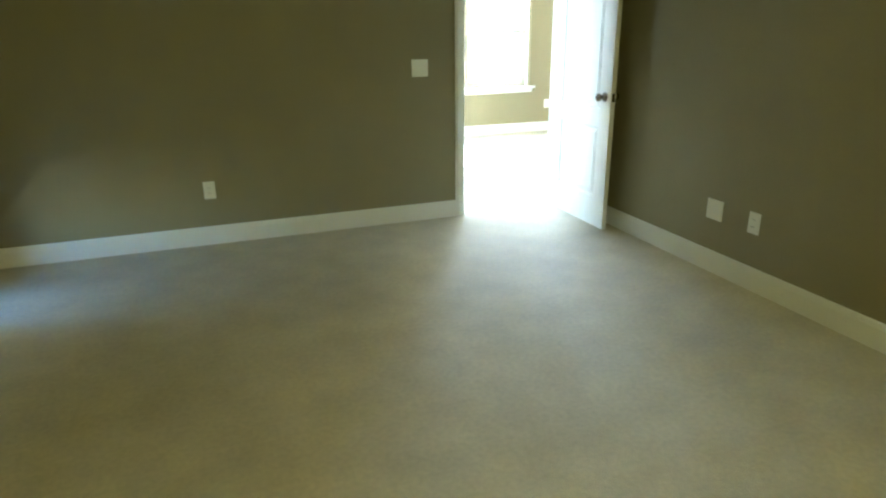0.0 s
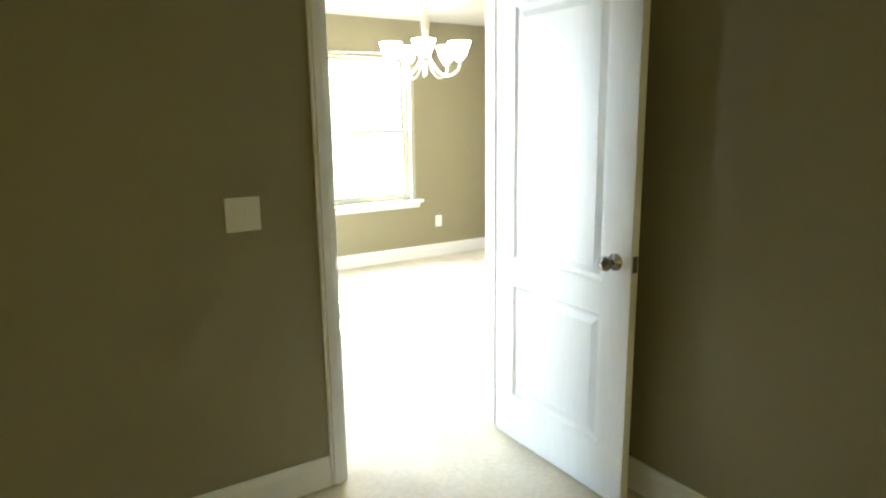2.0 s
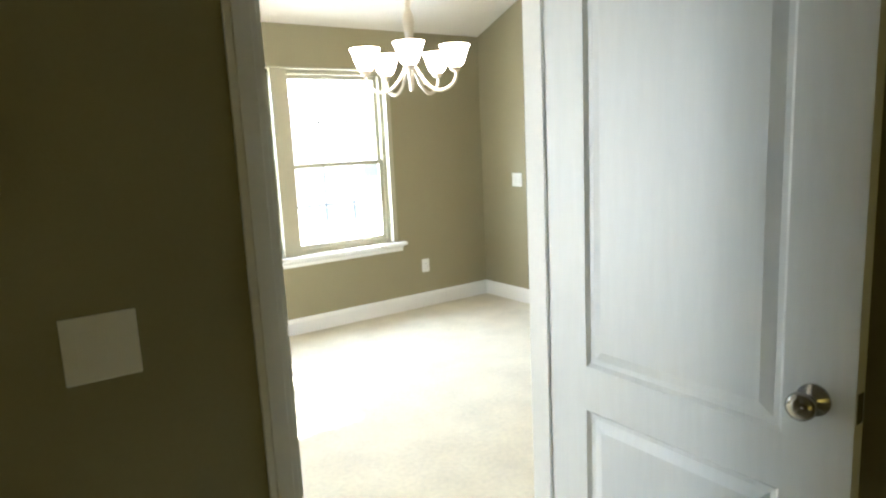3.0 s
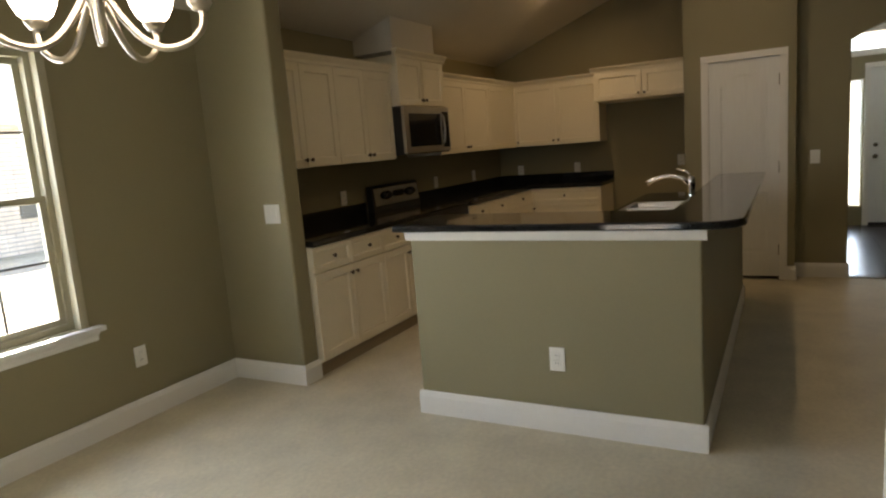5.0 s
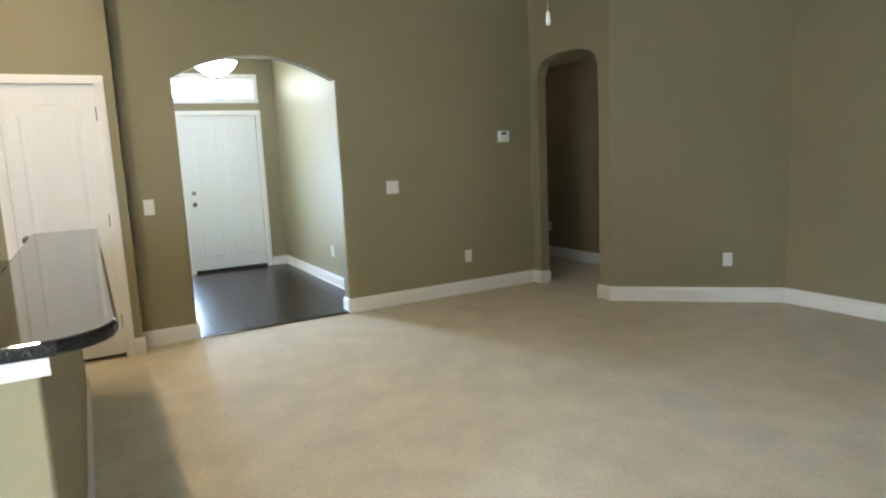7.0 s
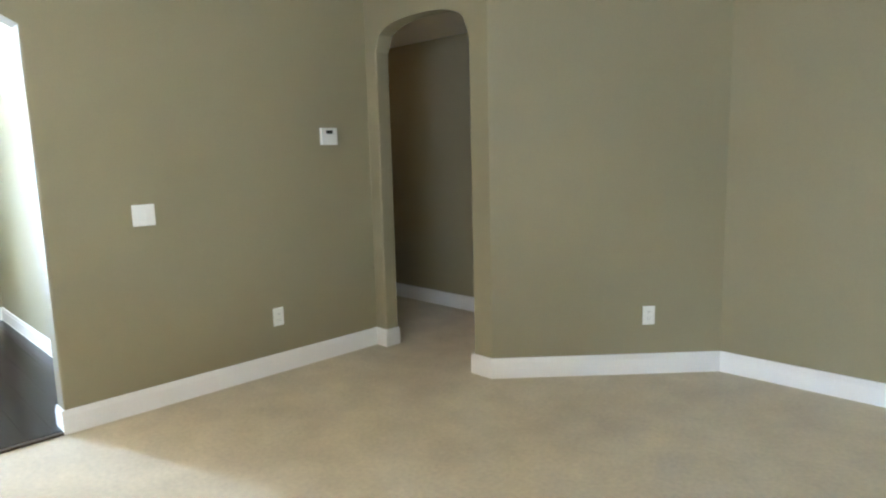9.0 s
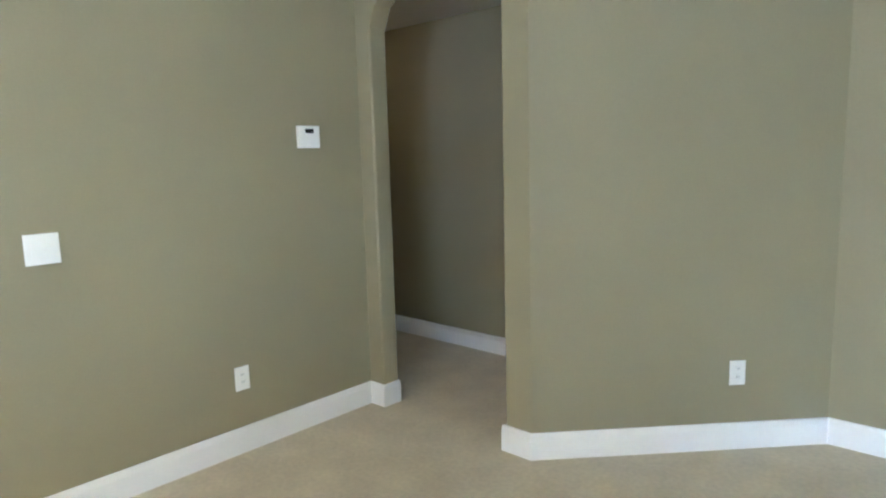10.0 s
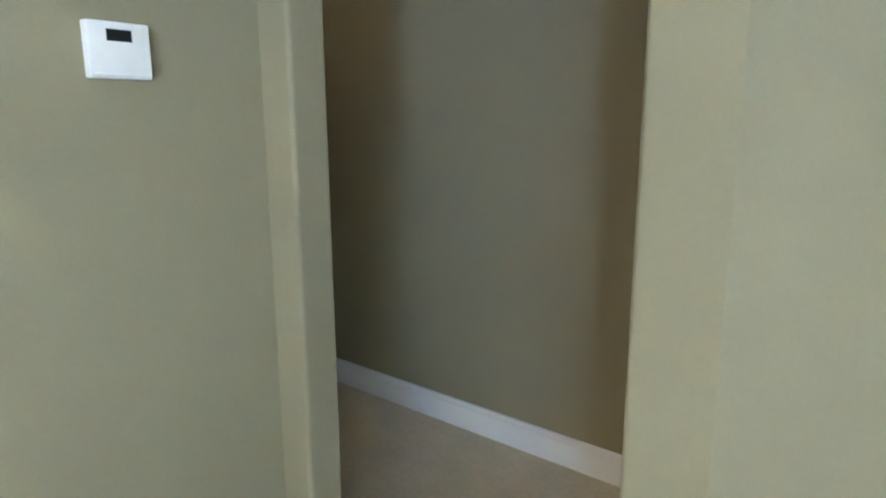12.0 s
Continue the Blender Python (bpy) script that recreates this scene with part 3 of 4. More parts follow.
boxed("head_casing", (0.49, 2.44, NORTH - 0.014, NORTH + WG, 2.116, 2.130), BACKLIT, trim, bevel=0.003)
sill = thing("window_sill_nook", "white painted window sill with a moulded apron", "window sill", kind="structure")
boxed("sill_board", (0.42, 2.51, NORTH - 0.06, NORTH + WG, 0.612, 0.640), TRIM, sill, bevel=0.006)
bm = bmesh.new()
prism(bm, [(NORTH - 0.001, 0.555), (NORTH - 0.018, 0.558), (NORTH - 0.022, 0.585), (NORTH - 0.040, 0.603), (NORTH - 0.042, 0.611), (NORTH - 0.001, 0.611)], 0.45, 2.48, "x")
part("apron", bm, TRIM, sill)
# Unseen low opening, added to let in that bluish glow.
window("window_bedroom_west", "y", -1.12, -0.68, 0.1, 0.55, BED_W - 0.03, -1, 2, 1, None, "unseen low white window added for a bluish glow")
# Unseen window and blind, added to go with the yellow bedroom lamp.
window("window_bedroom_south", "x", -2.0, -0.6, 0.7, 2.0, BED_S - 0.03, -1, 1, 1, None, "unseen white window added behind the bedroom fill lamp")
blind = thing("window_blind", "unseen closed amber blind added behind the bedroom fill lamp", "window blind")
for i in range(26):
    bm = bmesh.new()
    prism(bm, [(BED_S - 0.016, 0.70 + 0.05 * i), (BED_S - 0.013, 0.70 + 0.05 * i), (BED_S - 0.004, 0.754 + 0.05 * i), (BED_S - 0.007, 0.754 + 0.05 * i)], -1.995, -0.605, "x")
    part("slat", bm, AMBER, blind)
# Unseen glazing, added where the west fill lamp shines in.
window("window_nook_west", "y", 1.2, 2.2, 0.1, 2.05, NOOK_W - 0.03, -1, 2, 1, None, "unseen glazed opening added for the west fill lamp")
window("window_sidelight", "y", SL[0], SL[1], 0.27, 1.92, FOY_E + 0.02, 1, 1, 1, None, "narrow white sidelight window", 0.012, 0.016)
window("window_transom", "y", TR[0], TR[1], *TR_Z, FOY_E + 0.02, 1, 1, 1, None, "white transom window above the front door", 0.018, 0.018)
tc = thing("transom_trim", "white transom casing", "window trim", kind="structure")
boxed("head", (FOY_E - 0.014, FOY_E - 0.001, TR[0] - 0.045, TR[1] + 0.045, TR_Z[1] + 0.001, TR_Z[1] + 0.04), TRIM, tc, bevel=0.003)
boxed("foot", (FOY_E - 0.014, FOY_E - 0.001, TR[0] - 0.045, TR[1] + 0.045, 2.205, 2.249), TRIM, tc, bevel=0.003)
boxed("side", (FOY_E - 0.014, FOY_E - 0.001, TR[0] - 0.045, TR[0] - 0.001, 2.249, TR_Z[1] + 0.001), TRIM, tc, bevel=0.003)


# ---- wall plates ----
def wall_plate(kind, at, yaw, gangs=1):
    """A switch or outlet plate; at: the centre on the wall, yaw: the way that it faces."""
    w, h = (0.078, 0.122) if gangs == 1 else (0.125, 0.122)
    names = {"switch": "white rocker light switch on a plastic plate", "outlet": "white duplex power outlet on a plastic plate", "blank": "white plastic cover plate", "jack": "white plastic cable jack plate"}
    root = thing("light_switch" if kind == "switch" else "power_outlet" if kind == "outlet" else "cover_plate", names[kind] if gangs == 1 or kind != "switch" else "white double rocker light switch on a plate", {"switch": "light switch", "outlet": "outlet"}.get(kind, "cover plate"), at=pose(*at, 0, 0, yaw))
    bm = bmesh.new()
    box(bm, -w / 2, w / 2, -0.007, 0.0, -h / 2, h / 2, bevel=0.003)
    part("plate", bm, PLATE, root)
    for g in range(gangs):
        cx = (g - (gangs - 1) / 2) * 0.046
        if kind == "switch":
            bm = bmesh.new()
            prism(bm, [(-0.012, -0.033), (-0.009, 0.033), (-0.0065, 0.033), (-0.0065, -0.033)], cx - 0.016, cx + 0.016, "x")
            part("rocker", bm, PLATE, root)
        elif kind == "outlet":
            for cz in (-0.02, 0.02):
                sock = boxed("socket", (cx - 0.017, cx + 0.017, -0.0095, -0.0065, cz - 0.014, cz + 0.014), PLATE, root, bevel=0.001)
                for sx in (-0.006, 0.006):
                    boxed("slot", (cx + sx - 0.001, cx + sx + 0.001, -0.0102, -0.0096, cz - 0.004, cz + 0.006), DARK, sock)
        elif kind == "jack":
            bm = bmesh.new()
            lathe(bm, [(0.0005, -0.0065), (0.006, -0.0065), (0.006, -0.014), (0.0005, -0.014)], (cx, 0, 0), 10, "y")
            part("connector", bm, NICKEL, root)
    for cz in ((-0.048, 0.048) if kind == "switch" else (0.0,)):
        if kind in ("switch", "outlet"):
            bm = bmesh.new()
            lathe(bm, [(0.0005, -0.0068), (0.003, -0.0068), (0.0025, -0.0082), (0.0005, -0.0082)], (0, 0, cz), 8, "y")
            part("screw", bm, PLATE, root)
    return root


FACE_S, FACE_W, FACE_E, FACE_N = 0, -90, 90, 180
wall_plate("switch", (-0.337, 0, 1.155), FACE_S, 2)
wall_plate("outlet", (-1.888, 0, 0.39), FACE_S)
wall_plate("blank", (BED_E, -1.70, 0.385), FACE_W, 2)
wall_plate("outlet", (BED_E, -2.003, 0.385), FACE_W)
wall_plate("outlet", (2.723, NORTH, 0.384), FACE_S)
wall_plate("switch", (STUB_X, 3.07, 1.13), FACE_W, 2)
wall_plate("switch", (FAR, -0.037, 1.12), FACE_W)
wall_plate("switch", (FAR, -2.147, 1.137), FACE_W, 2)
wall_plate("outlet", (FAR, -2.952, 0.384), FACE_W)
diag_yaw = math.degrees(math.atan2(dn.y, dn.x)) + 90
dpos = DIAG0 + (DIAG1 - DIAG0) * 0.68
wall_plate("outlet", (dpos.x, dpos.y, 0.385), diag_yaw)
wall_plate("outlet", (8.48, FOY_S, 0.40), FACE_N)
wall_plate("outlet", (8.40, -5.0, 0.40), FACE_N)
for kx in (4.83, 6.50, 7.47):
    wall_plate("outlet", (kx, KIT_N, 1.10), FACE_S)
for ky in (3.28, 2.52):
    wall_plate("outlet", (KIT_E, ky, 1.09), FACE_W)
wall_plate("outlet", (KIT_E, 1.28, 1.11), FACE_W)

th = thing("thermostat", "white square thermostat with a dark display", "thermostat", at=pose(FAR, -3.425, 1.575, 0, 0, FACE_W))
bm = bmesh.new()
box(bm, -0.066, 0.066, -0.026, 0.0, -0.058, 0.058, bevel=0.006)
part("body", bm, PLATE, th)
boxed("display", (-0.026, 0.026, -0.0275, -0.0255, 0.018, 0.042), LCD, th, "dark liquid crystal display")
boxed("cover_lip", (-0.060, 0.060, -0.029, -0.026, -0.052, -0.047), PLATE, th, bevel=0.001)


# ---- kitchen ----
def cabinet_knob(parent, x, y, z):
    bm = bmesh.new()
    lathe(bm, [(0.0005, 0), (0.006, 0), (0.005, -0.012), (0.014, -0.018), (0.015, -0.024), (0.010, -0.028), (0.0005, -0.029)], (x, y, z), 12, "y")
    return part("knob", bm, BRONZE, parent, "dark bronze round knob", smooth=True)


def shaker(name, parent, x0, x1, z0, z1, knob=None, rail=0.055):
    """A framed door or drawer front whose back lies on local y = 0 and which faces -y."""
    g = 0.0025
    x0, x1, z0, z1 = x0 + g, x1 - g, z0 + g, z1 - g
    bm = bmesh.new()
    ring = [(x0, z0), (x1, z0), (x1, z1), (x0, z1)]
    inner = [(x0 + rail, z0 + rail), (x1 - rail, z0 + rail), (x1 - rail, z1 - rail), (x0 + rail, z1 - rail)]
    field = [(x0 + rail + 0.008, z0 + rail + 0.008), (x1 - rail - 0.008, z0 + rail + 0.008), (x1 - rail - 0.008, z1 - rail - 0.008), (x0 + rail + 0.008, z1 - rail - 0.008)]
    back = [bm.verts.new((x, 0, z)) for x, z in ring]
    rings = [[bm.verts.new((x, -0.019, z)) for x, z in ring], [bm.verts.new((x, -0.019, z)) for x, z in inner], [bm.verts.new((x, -0.010, z)) for x, z in field]]
    bm.faces.new(back), bm.faces.new(rings[2])
    for a, b in zip([back, *rings], rings):
        for k in range(4):
            bm.faces.new((a[k], a[(k + 1) % 4], b[(k + 1) % 4], b[k]))
    ob = part(name, bm, CAB, parent)
    if knob:
        cabinet_knob(ob, knob[0], -0.019, knob[1])
    return ob


def crown(parent, x0, x1, z, depth, left=False, right=False):
    bm = bmesh.new()
    shape = [(0, z - 0.02), (-0.024, z - 0.02), (-0.028, z + 0.0), (-0.058, z + 0.030), (-0.060, z + 0.042), (0, z + 0.042)]
    prism(bm, shape, x0 - (0.035 if left else 0), x1 + (0.035 if right else 0), "x")
    return part("crown_moulding", bm, CAB, parent)


def upper_cabinet(x0, x1, z0, z1, depth, doors, at, label, ends=(False, False), knobs="low"):
    """A wall cabinet facing local -y, with its front at y = 0."""
    root = thing("wall_cabinet", label, "cabinet", "kitchen wall cabinets", at=at)
    boxed("body", (x0 + 0.001, x1 - 0.001, 0.0, depth, z0, z1), CAB, root)
    w = (x1 - x0) / doors
    for i in range(doors):
        a, b = x0 + i * w, x0 + (i + 1) * w
        kx = b - 0.03 if (doors == 1 or i % 2 == 0) else a + 0.03
        shaker("door", root, a, b, z0 + 0.004, z1 - 0.022, (kx, z0 + 0.055))
    crown(root, x0, x1, z1, depth, *ends)
    return root


def base_cabinet(x0, x1, depth, doors, at, label, drawers=True, top=0.885):
    root = thing("base_cabinet", label, "cabinet", "kitchen base cabinets", at=at)
    boxed("body", (x0 + 0.001, x1 - 0.001, 0.0, depth, 0.10, top), CAB, root)
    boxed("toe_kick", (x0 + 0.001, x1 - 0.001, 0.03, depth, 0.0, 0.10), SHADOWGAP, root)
    w = (x1 - x0) / doors
    for i in range(doors):
        a, b = x0 + i * w, x0 + (i + 1) * w
        kx = b - 0.03 if i % 2 == 0 else a + 0.03
        if drawers:
            shaker("drawer_front", root, a, b, 0.715, top - 0.006, ((a + b) / 2, 0.80), rail=0.030)
        shaker("door", root, a, b, 0.115, 0.705 if drawers else top - 0.006, (kx, 0.645))
    return root


def drawer_cabinet(x0, x1, depth, at, label, top=0.885):
    root = thing("drawer_cabinet", label, "cabinet", "kitchen base cabinets", at=at)
    boxed("body", (x0 + 0.001, x1 - 0.001, 0.0, depth, 0.10, top), CAB, root)
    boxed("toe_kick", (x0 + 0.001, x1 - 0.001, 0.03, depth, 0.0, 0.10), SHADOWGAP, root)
    for lo, hi in ((0.115, 0.40), (0.41, 0.70), (0.715, top - 0.006)):
        shaker("drawer_front", root, x0, x1, lo, hi, ((x0 + x1) / 2, (lo + hi) / 2), rail=0.030)
    return root


BF, UF, MF = 2.93, 3.20, 3.12
R0, R1 = 5.15, 5.98
UB, UT = 1.395, 2.145
run_n = pose(0, UF, 0)
CX = STUB_X + STUB_T
upper_cabinet(CX, 4.36, UB, UT, NORTH - UF, 2, run_n, "cream painted two-door wall cabinet with bronze knobs")
upper_cabinet(4.36, R0, UB, UT, NORTH - UF, 2, run_n, "cream painted two-door wall cabinet with bronze knobs")
upper_cabinet(R0, R1, 1.845, 2.275, NORTH - MF, 2, pose(0, MF, 0), "cream painted cabinet raised above the microwave", (True, True))
upper_cabinet(R1, 7.22, UB, UT, NORTH - UF, 2, run_n, "cream painted two-door wall cabinet with bronze knobs")
EF = KIT_E - 0.33
upper_cabinet(7.22, EF, UB, UT, NORTH - UF, 1, run_n, "cream painted corner wall cabinet with one door")
boxed("corner_filler", (EF, KIT_E, UF, NORTH, UB, UT), CAB, bpy.data.objects["wall_cabinet.004"])
run_e = pose(EF, 0, 0, 0, 0, -90)
upper_cabinet(-UF + 0.0, -2.13, UB, UT, 0.33, 2, run_e, "cream painted wall cabinet on the end wall", (False, False))
FF = KIT_E - 0.61
upper_cabinet(-2.11, -PAN_N - 0.004, 1.835, 2.165, 0.61, 2, pose(FF, 0, 0, 0, 0, -90), "cream painted cabinet above the empty fridge space", (True, False))

run_b = pose(0, BF, 0)
base_cabinet(CX + 0.003, 4.425, NORTH - BF, 2, run_b, "cream painted base cabinet, two drawers above two doors")
base_cabinet(4.425, R0, NORTH - BF, 2, run_b, "cream painted base cabinet, two drawers above two doors")
base_cabinet(R1, 7.0, NORTH - BF, 2, run_b, "cream painted base cabinet, two drawers above two doors")
EB = KIT_E - 0.60
base_cabinet(7.0, EB, NORTH - BF, 1, run_b, "cream painted corner base cabinet with one drawer")
drawer_cabinet(-BF + 0.0, -2.08, 0.60, pose(EB, 0, 0, 0, 0, -90), "cream painted drawer cabinet on the end wall")


def slab(name, outline, z0, z1, mat, label, category, bevel=0.006):
    bm = bmesh.new()
    prism(bm, outline, z0, z1)
    bmesh.ops.recalc_face_normals(bm, faces=bm.faces)
    es = [e for e in bm.edges if abs(e.verts[0].co.z - e.verts[1].co.z) < 1e-6]
    bmesh.ops.bevel(bm, geom=es, offset=bevel, segments=2, profile=0.5, affect="EDGES")
    return tagged(part(name, bm, mat), label, category)


CT0, CT1 = 0.886, 0.928
slab("worktop", [(CX + 0.004, BF - 0.03), (R0 - 0.003, BF - 0.03), (R0 - 0.003, NORTH - 0.002), (CX + 0.004, NORTH - 0.002)], CT0, CT1, GRANITE, "polished black granite worktop on cream cabinets", "worktop")
slab("worktop", [(R1 + 0.003, BF - 0.03), (EB - 0.03, BF - 0.03), (EB - 0.03, 2.06), (KIT_E - 0.002, 2.06), (KIT_E - 0.002, NORTH - 0.002), (R1 + 0.003, NORTH - 0.002)], CT0, CT1, GRANITE, "polished black granite corner worktop on cream cabinets", "worktop")
for dims in ((CX + 0.004, R0 - 0.003, NORTH - 0.022, NORTH - 0.002), (R1 + 0.003, KIT_E - 0.002, NORTH - 0.022, NORTH - 0.002), (KIT_E - 0.022, KIT_E - 0.002, 2.06, NORTH - 0.023)):
    tagged(boxed("splashback", (*dims, CT1 + 0.0005, CT1 + 0.10), GRANITE, bevel=0.002), "low black granite splashback strip above the worktop", "splashback")

# chase above the microwave cabinet
tagged(boxed("vent_chase", (R0 + 0.06, R1 - 0.02, MF + 0.05, NORTH, 2.318, 2.75), CEIL), "boxed-in white vent chase above the microwave cabinet", "vent chase", kind="structure")

# microwave
mw = thing("microwave", "stainless steel over-range microwave with a black window", "microwave", at=pose(0, MF - 0.05, 0))
boxed("body", (R0 + 0.004, R1 - 0.004, 0.03, NORTH - MF + 0.04, 1.425, 1.842), DARK, mw, "black metal casing")
bm = bmesh.new()
for d in ((R0 + 0.004, R0 + 0.075, 1.437, 1.840), (R1 - 0.17, R1 - 0.004, 1.437, 1.840), (R0 + 0.075, R1 - 0.17, 1.780, 1.840), (R0 + 0.075, R1 - 0.17, 1.437, 1.490)):
    box(bm, d[0], d[1], 0.0, 0.03, d[2], d[3])
part("door_frame", bm, STEEL, mw, "brushed steel door frame")
boxed("door_window", (R0 + 0.075, R1 - 0.17, 0.006, 0.028, 1.490, 1.780), BLACK, mw, "black glass window")
boxed("control_panel", (R1 - 0.145, R1 - 0.02, -0.003, 0.001, 1.47, 1.80), BLACK, mw, "black glass control panel")
bm = bmesh.new()
tube(bm, [(R1 - 0.165, 0.004, 1.49), (R1 - 0.175, -0.03, 1.53), (R1 - 0.175, -0.042, 1.64), (R1 - 0.175, -0.03, 1.75), (R1 - 0.165, 0.004, 1.79)], 0.011, 10)
part("handle", bm, STEEL, mw, "curved steel handle", smooth=True)
boxed("grille", (R0 + 0.02, R1 - 0.02, 0.005, 0.03, 1.425, 1.436), DARK, mw)

# range
rg = thing("range", "black electric range with a steel control back", "stove", at=pose(0, BF - 0.03, 0))
boxed("body", (R0 + 0.003, R1 - 0.003, 0.03, 0.63, 0.06, 0.905), DARK, rg, "black enamel casing")
boxed("oven_door", (R0 + 0.006, R1 - 0.006, 0.0, 0.03, 0.22, 0.80), BLACK, rg, "black glass oven door", bevel=0.004)
boxed("drawer", (R0 + 0.006, R1 - 0.006, 0.0, 0.03, 0.07, 0.21), STEEL, rg, "steel storage drawer", bevel=0.004)
bm = bmesh.new()
tube(bm, [(R0 + 0.06, 0.0, 0.765), (R0 + 0.06, -0.045, 0.765), (R1 - 0.06, -0.045, 0.765), (R1 - 0.06, 0.0, 0.765)], 0.011)
part("oven_handle", bm, STEEL, rg, smooth=True)
boxed("cooktop", (R0 + 0.003, R1 - 0.003, 0.01, 0.60, 0.906, 0.925), BLACK, rg, "black glass cooktop", bevel=0.003)
bm = bmesh.new()
prism(bm, [(0.56, 0.926), (0.585, 1.145), (0.60, 1.165), (0.635, 1.165), (0.635, 0.926)], R0 + 0.004, R1 - 0.004, "x")
part("backguard", bm, DARK, rg, "black control backguard")
bm = bmesh.new()
prism(bm, [(0.563, 0.985), (0.5595, 0.985), (0.5755, 1.140), (0.580, 1.140)], R0 + 0.03, R1 - 0.03, "x")
part("control_panel", bm, STEEL, rg, "steel control panel")
for ox in (0.215, R1 - R0 - 0.195):
    bm = bmesh.new()
    prism(bm, [(R0 + ox + 0.098 * math.cos(a), 1.072 + 0.040 * math.sin(a)) for a in (math.pi * k / 12 for k in range(24))], 0.558, 0.572, "y")
    part("knob_bezel", bm, BLACK, rg, "black oval knob surround")
for kx in (0.17, 0.26, R1 - R0 - 0.24, R1 - R0 - 0.15):
    bm = bmesh.new()
    lathe(bm, [(0.0005, 0.0), (0.024, 0.0), (0.020, -0.03), (0.0005, -0.03)], (R0 + kx, 0.559, 1.072), 14, "y")
    part("control_knob", bm, DARK, rg, "black control knob", smooth=True)
boxed("clock", (R0 + 0.34, R0 + 0.52, 0.560, 0.572, 1.045, 1.105), BLACK, rg, "black clock display")

# ---- island ----
IX, IY0, IY1, IE = 3.307, 0.513, 1.987, 6.18
isl = thing("kitchen_island", "olive-tan half-wall island with white trim and a raised bar", "kitchen island")
bm = bmesh.new()
prism(bm, [(IX, IY0), (IE, IY0), (IE, IY0 + 0.12), (IX + 0.13, IY0 + 0.12), (IX + 0.13, IY1), (IX, IY1)], 0, 1.028)
round_corners(bm, [(IX, IY0), (IX, IY1)], 0.012)
part("half_wall", bm, WALL, isl)


def isl_board(p, q, out, lead, tail):
    b = baseboard(p, q, out, lead, tail)
    b.name, b.parent = "island_baseboard", isl
    for key in ("label", "category", "kind"):
        del b[key]


isl_board((IX, IY0), (IX, IY1), (-1, 0), BB_T, BB_T)
isl_board((IX, IY0), (IE, IY0), (0, -1), 0, BB_T)
isl_board((IX, IY1), (IX + 0.13, IY1), (0, 1), 0, 0)
bm = bmesh.new()
shape = [(0, 0.980), (0.010, 0.982), (0.014, 0.990), (0.022, 1.012), (0.024, 1.027), (0, 1.027)]
prism(bm, [(IX - d, z) for d, z in shape], IY0 - 0.02, IY1 + 0.02, "y")
part("trim_moulding", bm, TRIM, isl, "white moulding below the bar top")
tagged(wall_plate("outlet", (IX, 1.192, 0.384), FACE_W))
base_cabinet(-IE + 0.02, -(IX + 0.14), 0.56, 6, pose(0, IY0 + 0.122 + 0.56, 0, 0, 0, 180), "cream painted sink cabinets behind the half wall", drawers=False)

BX0, BX1, BY0, BY1, BE = IX - 0.035, 3.76, 0.345, 2.075, 6.25
corner = []
RAD = 0.16
for k in range(9):
    a = math.pi + (math.pi / 2) * k / 8
    corner.append((BX0 + RAD + RAD * math.cos(a), BY0 + RAD + RAD * math.sin(a)))
slab("bar_top", [(BX0, BY1), *corner, (BE, BY0), (BE, 0.70), (BX1, 0.70), (BX1, BY1)], 1.0285, 1.066, GRANITE, "polished black granite raised bar top, L-shaped", "worktop", bevel=0.009)
SX0, SX1, SY0, SY1 = 4.62, 5.38, 0.815, 1.215
bm = bmesh.new()
for d in ((IX + 0.135, SX0, 0.62, 1.27), (SX1, 6.18, 0.62, 1.27), (SX0, SX1, 0.62, SY0), (SX0, SX1, SY1, 1.27)):
    box(bm, *d, CT0, CT1)
bmesh.ops.remove_doubles(bm, verts=bm.verts, dist=1e-5)
tagged(part("sink_worktop", bm, GRANITE), "polished black granite worktop round the sink", "worktop")

sk = thing("kitchen_sink", "double-bowl stainless steel drop-in sink", "sink")
bm = bmesh.new()
e, mid = 0.022, (SX0 + SX1) / 2
for d in ((SX0 - 0.012, SX0 + e, SY0 - 0.012, SY1 + 0.012), (SX1 - e, SX1 + 0.012, SY0 - 0.012, SY1 + 0.012), (mid - 0.014, mid + 0.014, SY0 + e, SY1 - e), (SX0 + e, SX1 - e, SY0 - 0.012, SY0 + e), (SX0 + e, SX1 - e, SY1 - e, SY1 + 0.012)):
    box(bm, *d, CT1 + 0.0005, CT1 + 0.007)
part("rim", bm, STEEL, sk, "brushed steel rim")
for a, b in ((SX0 + e, mid - 0.014), (mid + 0.014, SX1 - e)):
    bm = bmesh.new()
    r = [[bm.verts.new((x, y, z)) for x, y in ((a + i, SY0 + e + i), (b - i, SY0 + e + i), (b - i, SY1 - e - i), (a + i, SY1 - e - i))] for i, z in ((0, CT1 + 0.005), (0.006, CT1 - 0.03), (0.012, CT1 - 0.16), (0.03, CT1 - 0.18))]
    for p, q in zip(r, r[1:]):
        for k in range(4):
            bm.faces.new((p[k], p[(k + 1) % 4], q[(k + 1) % 4], q[k]))
    bm.faces.new(r[-1])
    bowl = part("bowl", bm, STEEL, sk)
    bm = bmesh.new()
    lathe(bm, [(0.0005, 0.004), (0.02, 0.004), (0.04, 0.006), (0.042, 0.001)], ((a + b) / 2, (SY0 + SY1) / 2, CT1 - 0.18), 16)
    part("drain", bm, CHROME, bowl)

